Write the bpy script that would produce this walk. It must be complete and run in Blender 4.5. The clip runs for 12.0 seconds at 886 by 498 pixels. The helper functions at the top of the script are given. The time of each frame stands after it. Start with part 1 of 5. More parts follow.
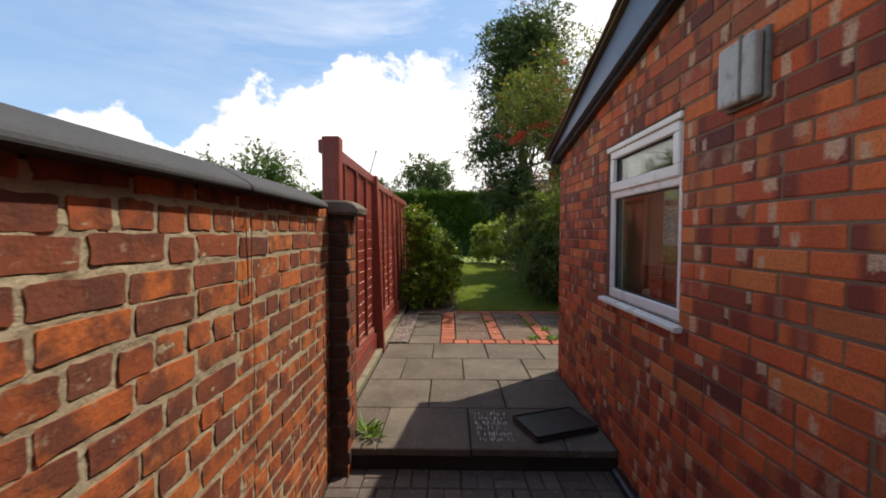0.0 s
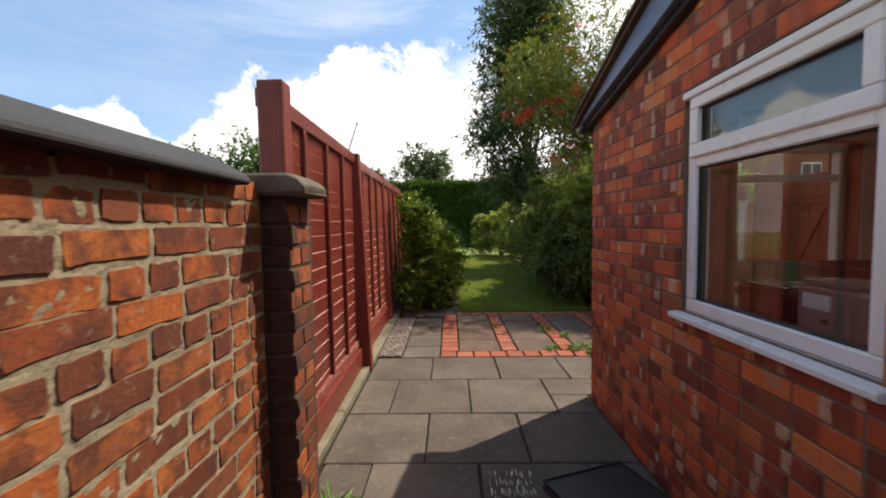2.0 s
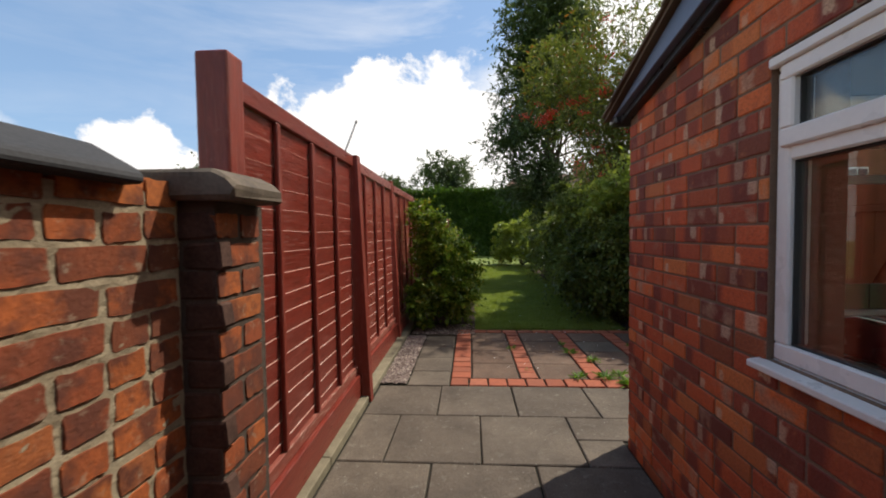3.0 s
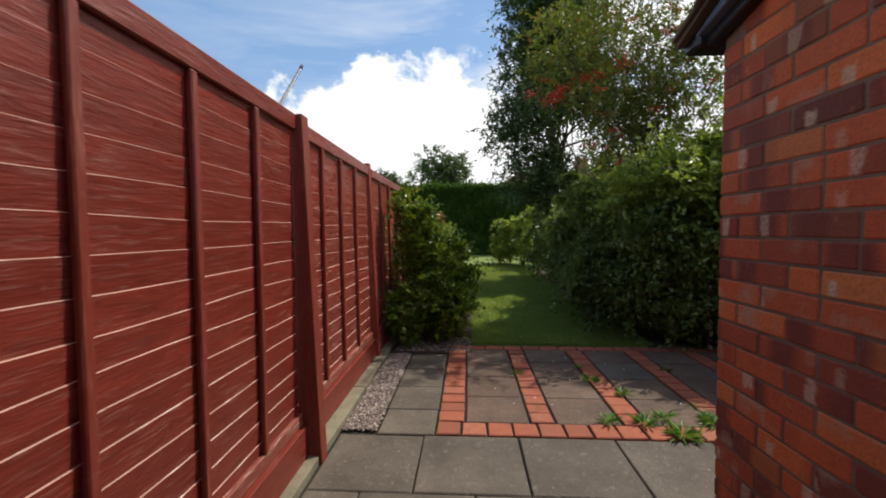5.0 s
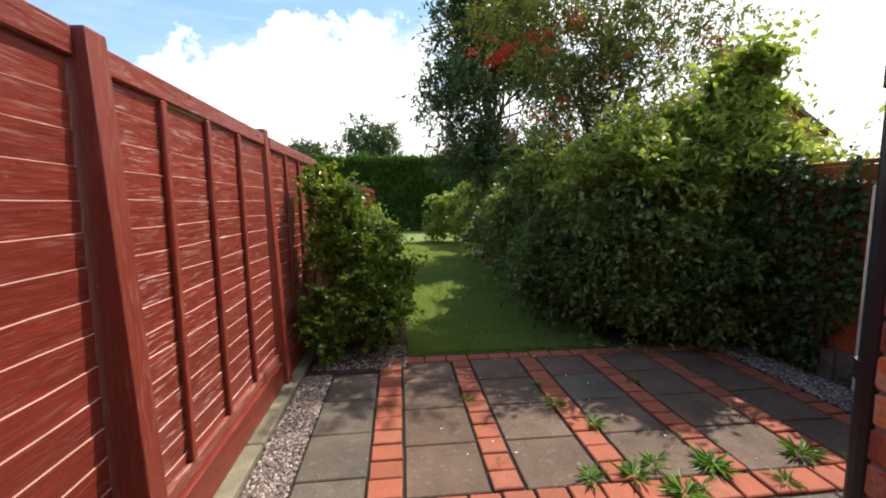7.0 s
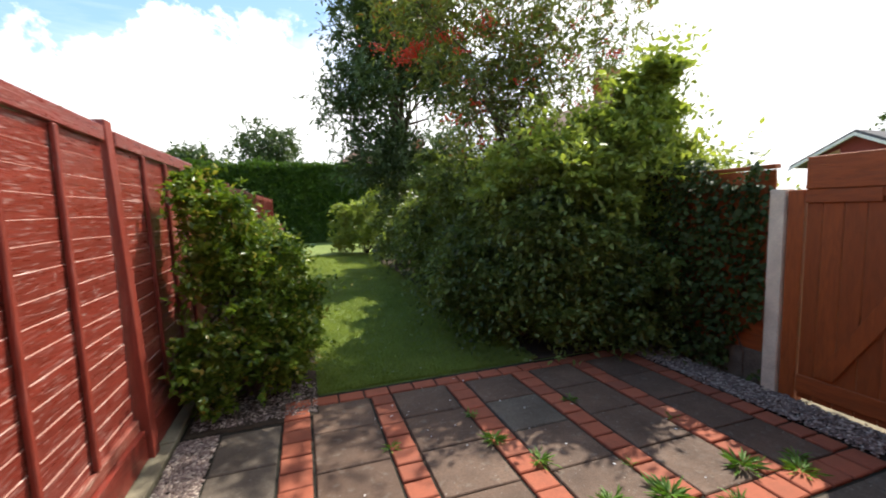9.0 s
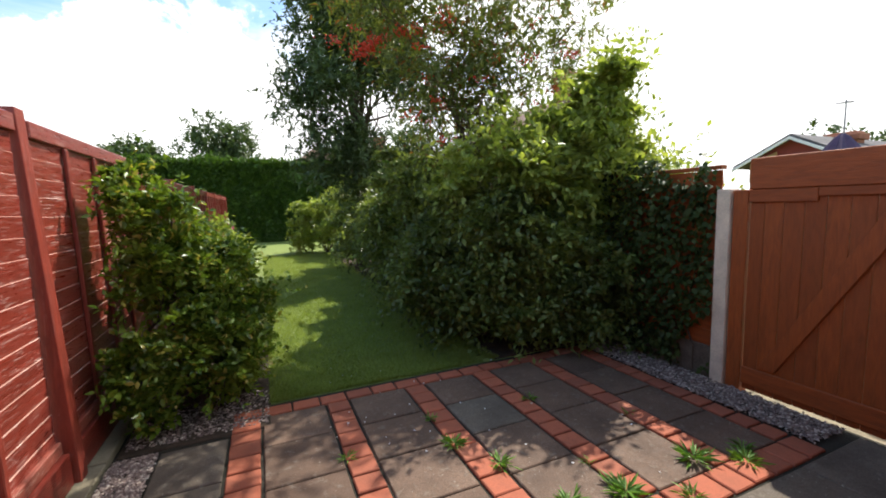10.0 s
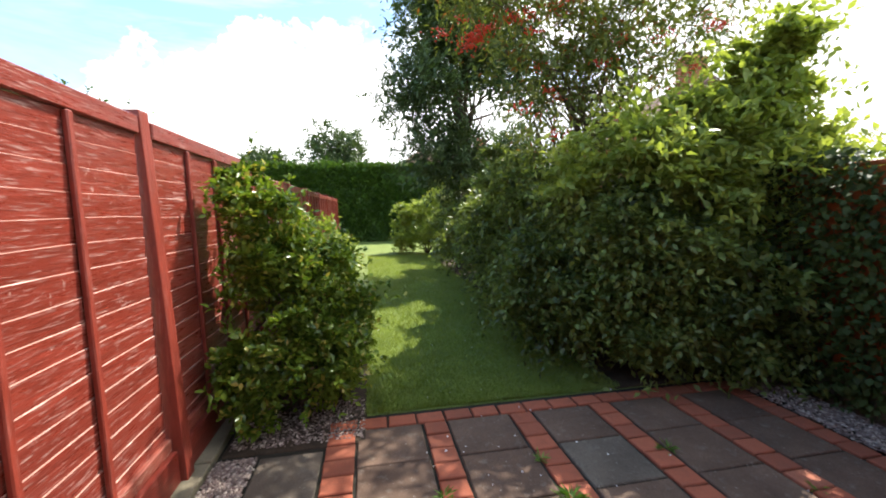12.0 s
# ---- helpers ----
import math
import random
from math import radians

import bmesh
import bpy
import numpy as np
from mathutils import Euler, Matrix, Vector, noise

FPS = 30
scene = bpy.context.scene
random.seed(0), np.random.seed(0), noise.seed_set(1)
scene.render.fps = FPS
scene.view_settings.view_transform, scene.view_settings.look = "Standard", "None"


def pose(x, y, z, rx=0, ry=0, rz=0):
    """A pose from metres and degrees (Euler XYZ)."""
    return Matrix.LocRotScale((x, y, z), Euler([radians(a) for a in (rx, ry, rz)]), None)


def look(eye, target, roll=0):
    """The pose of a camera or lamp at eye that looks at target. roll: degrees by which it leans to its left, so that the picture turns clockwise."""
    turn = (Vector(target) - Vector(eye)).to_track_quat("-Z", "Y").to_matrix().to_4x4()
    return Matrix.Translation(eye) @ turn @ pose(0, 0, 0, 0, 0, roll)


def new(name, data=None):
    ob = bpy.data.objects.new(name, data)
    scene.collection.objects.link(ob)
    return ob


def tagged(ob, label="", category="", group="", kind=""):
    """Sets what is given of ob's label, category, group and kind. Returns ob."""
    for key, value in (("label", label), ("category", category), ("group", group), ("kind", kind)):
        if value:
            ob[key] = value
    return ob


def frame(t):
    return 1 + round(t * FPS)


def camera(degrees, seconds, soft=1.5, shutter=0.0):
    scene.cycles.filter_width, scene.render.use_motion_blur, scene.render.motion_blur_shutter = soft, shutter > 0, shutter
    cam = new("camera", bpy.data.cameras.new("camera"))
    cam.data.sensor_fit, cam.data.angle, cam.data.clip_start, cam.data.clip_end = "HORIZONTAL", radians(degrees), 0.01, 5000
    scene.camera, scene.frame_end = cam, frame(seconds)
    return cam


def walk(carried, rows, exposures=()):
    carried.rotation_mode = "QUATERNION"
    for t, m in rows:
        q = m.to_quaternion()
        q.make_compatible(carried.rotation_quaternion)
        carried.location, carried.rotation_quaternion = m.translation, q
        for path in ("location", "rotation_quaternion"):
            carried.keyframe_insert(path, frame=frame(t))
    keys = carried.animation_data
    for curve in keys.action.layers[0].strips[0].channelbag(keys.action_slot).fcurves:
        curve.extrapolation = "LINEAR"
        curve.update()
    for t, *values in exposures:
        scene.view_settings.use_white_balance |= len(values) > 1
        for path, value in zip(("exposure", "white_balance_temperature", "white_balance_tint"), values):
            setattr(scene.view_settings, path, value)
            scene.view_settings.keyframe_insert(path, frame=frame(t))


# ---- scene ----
cam = camera(94.2, 12.0, shutter=0.4, soft=1.85)
PATH = [
    (0, (-0.003, -0.085, 1.345), (-0.035, 1.913, 1.267), 0.1),
    (0.5, (0.047, 0.092, 1.344), (-0.015, 2.09, 1.272), 0.4),
    (1, (0.077, 0.287, 1.34), (-0.009, 2.283, 1.261), 0.1),
    (1.5, (0.029, 0.551, 1.334), (-0.004, 2.549, 1.244), -0.6),
    (2, (-0.008, 0.803, 1.336), (-0.041, 2.799, 1.217), -0.8),
    (2.5, (0.032, 1.081, 1.346), (-0.072, 3.077, 1.273), 0.2),
    (3, (0.075, 1.277, 1.357), (-0.058, 3.271, 1.278), -0.7),
    (3.2, (0.098, 1.365, 1.345), (-0.037, 3.36, 1.276), -0.8),
    (4.8, (0.142, 2.156, 1.331), (-0.027, 4.146, 1.232), -0.3),
    (5, (0.105, 2.265, 1.329), (-0.02, 4.259, 1.239), -0.4),
    (5.5, (0.022, 2.508, 1.33), (0.081, 4.503, 1.203), -2.6),
    (6, (0.017, 2.778, 1.337), (0.152, 4.766, 1.157), -2.4),
    (6.5, (0.059, 3.027, 1.408), (0.247, 5.011, 1.233), -0.9),
    (7, (0.08, 3.168, 1.461), (0.287, 5.144, 1.237), -0.5),
    (7.2, (0.087, 3.226, 1.472), (0.313, 5.201, 1.254), -0.2),
    (8.8, (0.066, 3.62, 1.475), (0.642, 5.525, 1.275), -1.9),
    (9, (0.092, 3.636, 1.479), (0.731, 5.521, 1.285), -1.5),
    (9.5, (0.132, 3.655, 1.482), (0.906, 5.489, 1.288), -1.2),
    (10, (0.159, 3.694, 1.484), (0.959, 5.515, 1.276), -1.4),
    (10.5, (0.172, 3.727, 1.485), (0.816, 5.608, 1.274), -1.6),
    (11, (0.193, 3.787, 1.48), (0.621, 5.729, 1.26), -1.8),
    (11.5, (0.206, 3.866, 1.481), (0.579, 5.82, 1.27), -1.9),
    (12, (0.203, 4.076, 1.484), (0.555, 6.036, 1.295), -1.2),
]
walk(cam, [(t, look(eye, target, roll)) for t, eye, target, roll in PATH],
     exposures=((0.0, 0.4, 6900, 12), (1.5, 0.52, 6900, 12), (2.5, 0.3, 6850, 12), (3.1, 0.16, 6800, 11), (5.0, 0.1, 6500, 10), (6.5, 0.58, 6500, 10), (9.0, 0.88, 6500, 10), (10.8, 1.0, 6500, 10), (12.0, 1.3, 6500, 10)))


# ---- light ----
SUN_AZ, SUN_EL = 37.0, 55.0          # degrees from +x towards +y, and above the horizon
world = bpy.data.worlds.new("sky")
scene.world = world
world.use_nodes = True
wn, wl = world.node_tree.nodes, world.node_tree.links
wn.clear()


def wnode(kind, **inputs):
    n = wn.new(kind)
    for k, v in inputs.items():
        n.inputs[k].default_value = v
    return n


w_out = wn.new("ShaderNodeOutputWorld")
w_bg = wnode("ShaderNodeBackground", Strength=0.115)
w_sky = wn.new("ShaderNodeTexSky")
w_sky.sky_type, w_sky.sun_disc = "NISHITA", False
w_sky.sun_elevation, w_sky.sun_rotation = radians(SUN_EL), radians(90 - SUN_AZ)
w_sky.air_density, w_sky.dust_density, w_sky.ozone_density = 1.0, 0.6, 2.0
# heaped cumulus in front, thin cloud round the sun, clear blue between
w_co = wn.new("ShaderNodeTexCoord")
w_dir = w_co.outputs["Generated"]


def wmath(op, a, b, c=0.0):
    n = wn.new("ShaderNodeMath")
    n.operation = op
    for i, v in enumerate((a, b, c)):
        if isinstance(v, (int, float)):
            n.inputs[i].default_value = v
        else:
            wl.new(v, n.inputs[i])
    return n.outputs[0]


def wnoise(scale, detail, rough, stretch=(1.0, 1.0, 1.0), shift=(0.0, 0.0, 0.0), dist=0.0):
    m = wn.new("ShaderNodeMapping")
    m.inputs["Scale"].default_value, m.inputs["Location"].default_value = stretch, shift
    wl.new(w_dir, m.inputs["Vector"])
    n = wnode("ShaderNodeTexNoise", Scale=scale, Detail=detail, Roughness=rough, Distortion=dist)
    wl.new(m.outputs[0], n.inputs["Vector"])
    return n.outputs["Fac"]


def wrange(v, a, b, c, d):
    n = wn.new("ShaderNodeMapRange")
    for k, x in (("From Min", a), ("From Max", b), ("To Min", c), ("To Max", d)):
        n.inputs[k].default_value = x
    wl.new(v, n.inputs["Value"])
    return n.outputs[0]


def wmix(fac, a, b):
    n = wn.new("ShaderNodeMix")
    n.data_type = "RGBA"
    for v, k in ((fac, "Factor"), (a, "A"), (b, "B")):
        if isinstance(v, (float, tuple)):
            n.inputs[k].default_value = v
        else:
            wl.new(v, n.inputs[k])
    return n.outputs["Result"]


w_sep = wn.new("ShaderNodeSeparateXYZ")
wl.new(w_dir, w_sep.inputs[0])
w_heap = -1.0
for az, el, r in ((-12, 11, 0.19), (-3, 11, 0.17), (-21, 9, 0.15), (-27, 7, 0.12), (4, 7, 0.15), (-40, 7, 0.10), (-36, 5, 0.10), (-58, 6, 0.12), (-75, 9, 0.2), (-110, 12, 0.25), (-52, 30, 0.07)):
    n = wn.new("ShaderNodeVectorMath")
    n.operation = "DISTANCE"
    wl.new(w_dir, n.inputs[0])
    n.inputs[1].default_value = (math.sin(radians(az)) * math.cos(radians(el)), math.cos(radians(az)) * math.cos(radians(el)), math.sin(radians(el)))
    lump = wmath("MULTIPLY_ADD", n.outputs["Value"], -1.0 / r, 1.0)
    w_heap = lump if isinstance(w_heap, float) else wmath("SMOOTH_MAX", w_heap, lump, 0.25)
w_billow = wnoise(7.5, 9.0, 0.58, (1.0, 1.0, 1.25), (1.7, 0.4, 0.2), 0.2)
w_cumulus = wrange(wmath("MULTIPLY_ADD", wmath("SUBTRACT", w_billow, 0.5), 1.9, w_heap), -0.05, 0.10, 0.0, 1.0)
w_dot = wn.new("ShaderNodeVectorMath")
w_dot.operation = "DOT_PRODUCT"
w_dot.inputs[1].default_value = (math.cos(radians(15)), math.sin(radians(15)), 0.25)
wl.new(w_dir, w_dot.inputs[0])
w_veil = wnoise(2.3, 8.0, 0.55, (1.0, 1.0, 2.1), (3.3, 0.0, 0.62), 0.15)
w_cov = wmath("ADD", w_veil, wmath("ADD", wrange(w_sep.outputs["Z"], 0.04, 0.4, 0.12, -0.06), wrange(w_dot.outputs["Value"], 0.12, 0.75, 0.0, 0.36)))
w_thin = wrange(w_cov, 0.56, 0.76, 0.0, 1.0)
w_wisp = wmath("MULTIPLY", wrange(wnoise(3.2, 7.0, 0.6, (0.6, 0.6, 3.2), (0.3, 0.9, 0.1), 0.4), 0.48, 0.72, 0.0, 0.55), wrange(w_dot.outputs["Value"], -0.3, 0.4, 0.2, 1.0))
w_cloud = wmath("MAXIMUM", wmath("MAXIMUM", w_cumulus, w_thin), w_wisp)
w_white = wmix(wrange(wnoise(5.0, 6.0, 0.5, shift=(0.5, 2.0, 1.0)), 0.45, 0.7, 0.0, 0.6), (9.2, 9.2, 9.2, 1), (6.6, 6.8, 7.2, 1))
w_blue = wmix(0.3, w_sky.outputs[0], (3.3, 5.9, 9.8, 1))
wl.new(wmix(w_cloud, w_blue, w_white), w_bg.inputs["Color"])
wl.new(w_bg.outputs[0], w_out.inputs["Surface"])
sun = new("sun", bpy.data.lights.new("sun", "SUN"))
sun.data.energy, sun.data.angle, sun.data.color = 4.2, radians(0.6), (1.0, 0.94, 0.84)
sa, se = radians(SUN_AZ), radians(SUN_EL)
to_sun = Vector((math.cos(sa) * math.cos(se), math.sin(sa) * math.cos(se), math.sin(se)))
sun.matrix_world = look(to_sun * 30, (0, 0, 0))

# ---- materials ----
class Mat:
    """A node material under construction, with short ways to add nodes."""

    def __init__(self, name, rough=0.8, spec=0.3, metal=0.0):
        self.m = bpy.data.materials.new(name)
        self.m.use_nodes = True
        self.n, self.l = self.m.node_tree.nodes, self.m.node_tree.links
        self.b = self.n["Principled BSDF"]
        self.b.inputs["Roughness"].default_value = rough
        self.b.inputs["Specular IOR Level"].default_value = spec
        self.b.inputs["Metallic"].default_value = metal
        self.co = self.n.new("ShaderNodeTexCoord").outputs["Object"]
        self.geo = self.n.new("ShaderNodeNewGeometry")
        self.pos = self.geo.outputs["Position"]
        self.island = self.geo.outputs["Random Per Island"]
        self.rnd = self.n.new("ShaderNodeObjectInfo").outputs["Random"]

    def put(self, value, socket):
        if hasattr(value, "is_output"):
            self.l.new(value, socket)
        elif isinstance(value, tuple) and len(value) == 3 and socket.type == "RGBA":
            socket.default_value = (*value, 1)
        else:
            socket.default_value = value

    def noise(self, scale, detail=4.0, rough=0.55, vec=None, w=None, dist=0.0):
        t = self.n.new("ShaderNodeTexNoise")
        if w is not None:
            t.noise_dimensions = "4D"
            self.put(w, t.inputs["W"])
        for k, v in (("Scale", scale), ("Detail", detail), ("Roughness", rough), ("Distortion", dist)):
            t.inputs[k].default_value = v
        self.l.new(self.pos if vec is None else vec, t.inputs["Vector"])
        return t.outputs["Fac"]

    def scaled(self, s, vec=None):
        t = self.n.new("ShaderNodeMapping")
        t.inputs["Scale"].default_value = s
        self.l.new(self.pos if vec is None else vec, t.inputs["Vector"])
        return t.outputs[0]

    def math(self, op, a, b=0.0, c=0.0):
        t = self.n.new("ShaderNodeMath")
        t.operation = op
        for i, v in enumerate((a, b, c)):
            self.put(v, t.inputs[i])
        return t.outputs[0]

    def ramp(self, fac, stops, smooth=True):
        t = self.n.new("ShaderNodeValToRGB")
        t.color_ramp.interpolation = "LINEAR" if smooth else "CONSTANT"
        e = t.color_ramp.elements
        while len(e) < len(stops):
            e.new(0.5)
        for i, (p, c) in enumerate(stops):
            e[i].position = p
            e[i].color = (*c, 1) if isinstance(c, tuple) else (c, c, c, 1)
        self.l.new(fac, t.inputs["Fac"])
        return t.outputs["Color"]

    def mix(self, fac, a, b, blend="MIX"):
        t = self.n.new("ShaderNodeMix")
        t.data_type, t.blend_type = "RGBA", blend
        self.put(fac, t.inputs["Factor"])
        self.put(a, t.inputs["A"])
        self.put(b, t.inputs["B"])
        return t.outputs["Result"]

    def color(self, c):
        self.put(c, self.b.inputs["Base Color"])
        return self

    def rough(self, r):
        self.put(r, self.b.inputs["Roughness"])
        return self

    def bump(self, h, strength=0.4, distance=0.005):
        t = self.n.new("ShaderNodeBump")
        t.inputs["Strength"].default_value, t.inputs["Distance"].default_value = strength, distance
        self.l.new(h, t.inputs["Height"])
        self.l.new(t.outputs[0], self.b.inputs["Normal"])
        return self

    def uv(self):
        t = self.n.new("ShaderNodeUVMap")
        t.uv_map = "uv"
        return t.outputs[0]

    def split(self, vec):
        t = self.n.new("ShaderNodeSeparateXYZ")
        self.l.new(vec, t.inputs[0])
        return t.outputs


def plain(name, c, rough=0.7, spec=0.3, vary=0.25, scale=8.0, fine=90.0, bump=0.25, metal=0.0, dist=0.003):
    """Paint or plain stuff, with soft stains and fine grain."""
    m = Mat(name, rough, spec, metal)
    a, b = m.noise(scale, 5), m.noise(fine, 3)
    k = m.math("ADD", m.math("MULTIPLY", a, 0.65), m.math("MULTIPLY", b, 0.35))
    lo, hi = tuple(x * (1 - vary) for x in c), tuple(min(1, x * (1 + vary)) for x in c)
    m.color(m.ramp(k, [(0.32, lo), (0.68, hi)]))
    m.rough(m.ramp(a, [(0.3, max(0.05, rough - 0.12)), (0.7, min(1, rough + 0.1))]))
    m.bump(k, bump, dist)
    return m.m


def brick_old():
    """Hand-made, sooty and weathered clay brick, orange to plum."""
    m = Mat("old_brick", 0.85, 0.2)
    r = m.math("FRACT", m.math("ADD", m.rnd, m.island))
    base = m.ramp(r, [(0.0, (0.37, 0.095, 0.032)), (0.2, (0.47, 0.13, 0.036)), (0.36, (0.29, 0.072, 0.029)), (0.52, (0.15, 0.047, 0.030)),
                      (0.66, (0.50, 0.15, 0.04)), (0.8, (0.105, 0.044, 0.036)), (0.92, (0.29, 0.075, 0.028)), (1.0, (0.39, 0.108, 0.030))])
    w = m.math("MULTIPLY", r, 37.0)
    uv = m.uv()
    big = m.noise(9, 4, 0.6, uv, w)
    fine = m.noise(75, 5, 0.7, uv, w)
    c = m.mix(m.ramp(big, [(0.45, 0.0), (0.58, 0.88)]), base, (0.10, 0.038, 0.028))
    c = m.mix(m.ramp(fine, [(0.35, 0.5), (0.6, 0.0)]), c, (0.13, 0.045, 0.022))
    crust = m.noise(26, 6, 0.7, uv, m.math("ADD", w, 5.0))
    c = m.mix(m.ramp(crust, [(0.58, 0.0), (0.68, 0.65)]), c, (0.34, 0.27, 0.19))
    m.color(c)
    m.bump(m.math("ADD", m.math("MULTIPLY", fine, 0.5), m.math("MULTIPLY", big, 0.9)), 0.75, 0.008)
    return m.m


def brick_house():
    """Machine-made multi brick with darker hearts and pale kiss marks."""
    m = Mat("house_brick", 0.7, 0.25)
    r = m.math("FRACT", m.math("ADD", m.rnd, m.island))
    r2 = m.math("FRACT", m.math("MULTIPLY", r, 7.31))
    r3 = m.math("FRACT", m.math("MULTIPLY", r, 23.7))
    base = m.ramp(r, [(0.0, (0.70, 0.165, 0.044)), (0.2, (0.60, 0.112, 0.035)), (0.34, (0.30, 0.058, 0.03)), (0.46, (0.64, 0.13, 0.038)),
                      (0.58, (0.12, 0.03, 0.024)), (0.70, (0.72, 0.205, 0.055)), (0.84, (0.17, 0.038, 0.026)), (0.92, (0.52, 0.098, 0.035)), (1.0, (0.64, 0.12, 0.038))])
    uv = m.uv()
    u, v = m.split(uv)[0], m.split(uv)[1]
    w = m.math("MULTIPLY", r, 41.0)
    big = m.noise(11, 3, 0.5, uv, w)
    fine = m.noise(120, 4, 0.65, uv, w)
    uw = m.math("ADD", u, m.math("MULTIPLY", m.math("SUBTRACT", big, 0.5), 0.035))
    d1 = m.math("ABSOLUTE", m.math("SUBTRACT", uw, m.math("MULTIPLY", m.math("SUBTRACT", r2, 0.5), 0.24)))
    d2 = m.math("ABSOLUTE", m.math("SUBTRACT", uw, m.math("MULTIPLY", m.math("SUBTRACT", r3, 0.5), 0.3)))
    heart = m.math("MULTIPLY", m.ramp(d2, [(0.035, 1.0), (0.066, 0.0)]), m.ramp(r2, [(0.2, 0.0), (0.5, 0.85)]))
    c = m.mix(heart, base, (0.17, 0.036, 0.025))
    ragged = m.noise(34, 4, 0.7, uv, w)
    tall = m.ramp(m.math("ADD", m.math("MULTIPLY", v, m.math("MULTIPLY", m.math("SUBTRACT", r2, 0.5), 60.0)), ragged), [(0.26, 0.0), (0.40, 1.0)])
    band = m.ramp(m.math("ADD", m.math("SUBTRACT", d1, m.math("MULTIPLY", r2, 0.020)), m.math("MULTIPLY", m.math("SUBTRACT", big, 0.5), 0.04)), [(0.004, 1.0), (0.016, 0.0)])
    kiss = m.math("MULTIPLY", m.math("MULTIPLY", band, tall), m.ramp(r3, [(0.42, 0.0), (0.62, 0.9)]))
    c = m.mix(m.math("MULTIPLY", kiss, m.ramp(fine, [(0.3, 0.6), (0.6, 0.9)])), c, (0.66, 0.44, 0.28))
    pale = m.math("MULTIPLY", m.ramp(big, [(0.5, 0.0), (0.66, 0.7)]), m.ramp(r2, [(0.16, 1.0), (0.2, 0.0)]))
    c = m.mix(pale, c, (0.47, 0.28, 0.17))
    mottle = m.noise(22, 5, 0.65, uv, m.math("ADD", w, 3.0))
    c = m.mix(m.ramp(mottle, [(0.54, 0.0), (0.70, 0.28)]), c, (0.21, 0.055, 0.032))
    c = m.mix(m.ramp(mottle, [(0.30, 0.4), (0.42, 0.0)]), c, (0.62, 0.22, 0.08))
    c = m.mix(m.ramp(fine, [(0.3, 0.45), (0.55, 0.0)]), c, (0.12, 0.035, 0.024))
    grime = m.noise(1.3, 5, 0.6)
    c = m.mix(m.ramp(grime, [(0.5, 0.0), (0.75, 0.2)]), c, (0.16, 0.07, 0.045))
    m.color(c)
    m.bump(m.math("ADD", m.math("ADD", fine, big), m.math("MULTIPLY", mottle, 1.2)), 0.6, 0.005)
    return m.m


def mortar(name, c, dirt):
    m = Mat(name, 0.92, 0.1)
    a, b, d = m.noise(5, 5), m.noise(160, 4, 0.7), m.noise(30, 4)
    k = m.mix(m.ramp(a, [(0.35, 0.0), (0.7, 1.0)]), c, dirt)
    k = m.mix(m.ramp(b, [(0.35, 0.45), (0.6, 0.0)]), k, tuple(x * 0.5 for x in dirt))
    m.color(k).bump(m.math("ADD", m.math("MULTIPLY", b, 0.4), d), 0.8, 0.008)
    return m.m


def slab_stone(name, c0, c1, stain):
    """Riven concrete flag: mottled, with lichen and worn patches."""
    m = Mat(name, 0.82, 0.3)
    r = m.math("FRACT", m.math("ADD", m.rnd, m.island))
    w = m.math("MULTIPLY", r, 19.0)
    a, b, f = m.noise(2.6, 6, 0.6, None, w), m.noise(15, 6, 0.62), m.noise(140, 4, 0.7)
    c = m.mix(r, c0, c1)
    c = m.mix(m.ramp(a, [(0.38, 0.0), (0.68, 0.85)]), c, stain)
    c = m.mix(m.ramp(b, [(0.55, 0.0), (0.72, 0.45)]), c, (0.27, 0.25, 0.21))
    c = m.mix(m.ramp(f, [(0.36, 0.5), (0.56, 0.0)]), c, tuple(x * 0.4 for x in stain))
    spots = m.noise(48, 2, 0.5)
    c = m.mix(m.ramp(spots, [(0.70, 0.0), (0.74, 0.5)]), c, (0.40, 0.39, 0.34))
    m.color(c).rough(m.ramp(b, [(0.35, 0.65), (0.65, 0.9)]))
    m.bump(m.math("ADD", m.math("MULTIPLY", b, 1.0), m.math("MULTIPLY", f, 0.25)), 0.55, 0.006)
    return m.m


def red_paver():
    m = Mat("red_paver", 0.8, 0.25)
    r = m.math("FRACT", m.math("ADD", m.rnd, m.island))
    w = m.math("MULTIPLY", r, 29.0)
    a, f = m.noise(14, 5, 0.6, None, w), m.noise(130, 4, 0.7)
    c = m.ramp(r, [(0.0, (0.33, 0.095, 0.05)), (0.5, (0.38, 0.11, 0.058)), (0.8, (0.26, 0.08, 0.045)), (1.0, (0.40, 0.14, 0.08))])
    c = m.mix(m.ramp(a, [(0.42, 0.0), (0.72, 0.6)]), c, (0.20, 0.075, 0.045))
    c = m.mix(m.ramp(f, [(0.35, 0.4), (0.55, 0.0)]), c, (0.15, 0.05, 0.035))
    m.color(c).bump(m.math("ADD", a, m.math("MULTIPLY", f, 0.5)), 0.4, 0.004)
    return m.m


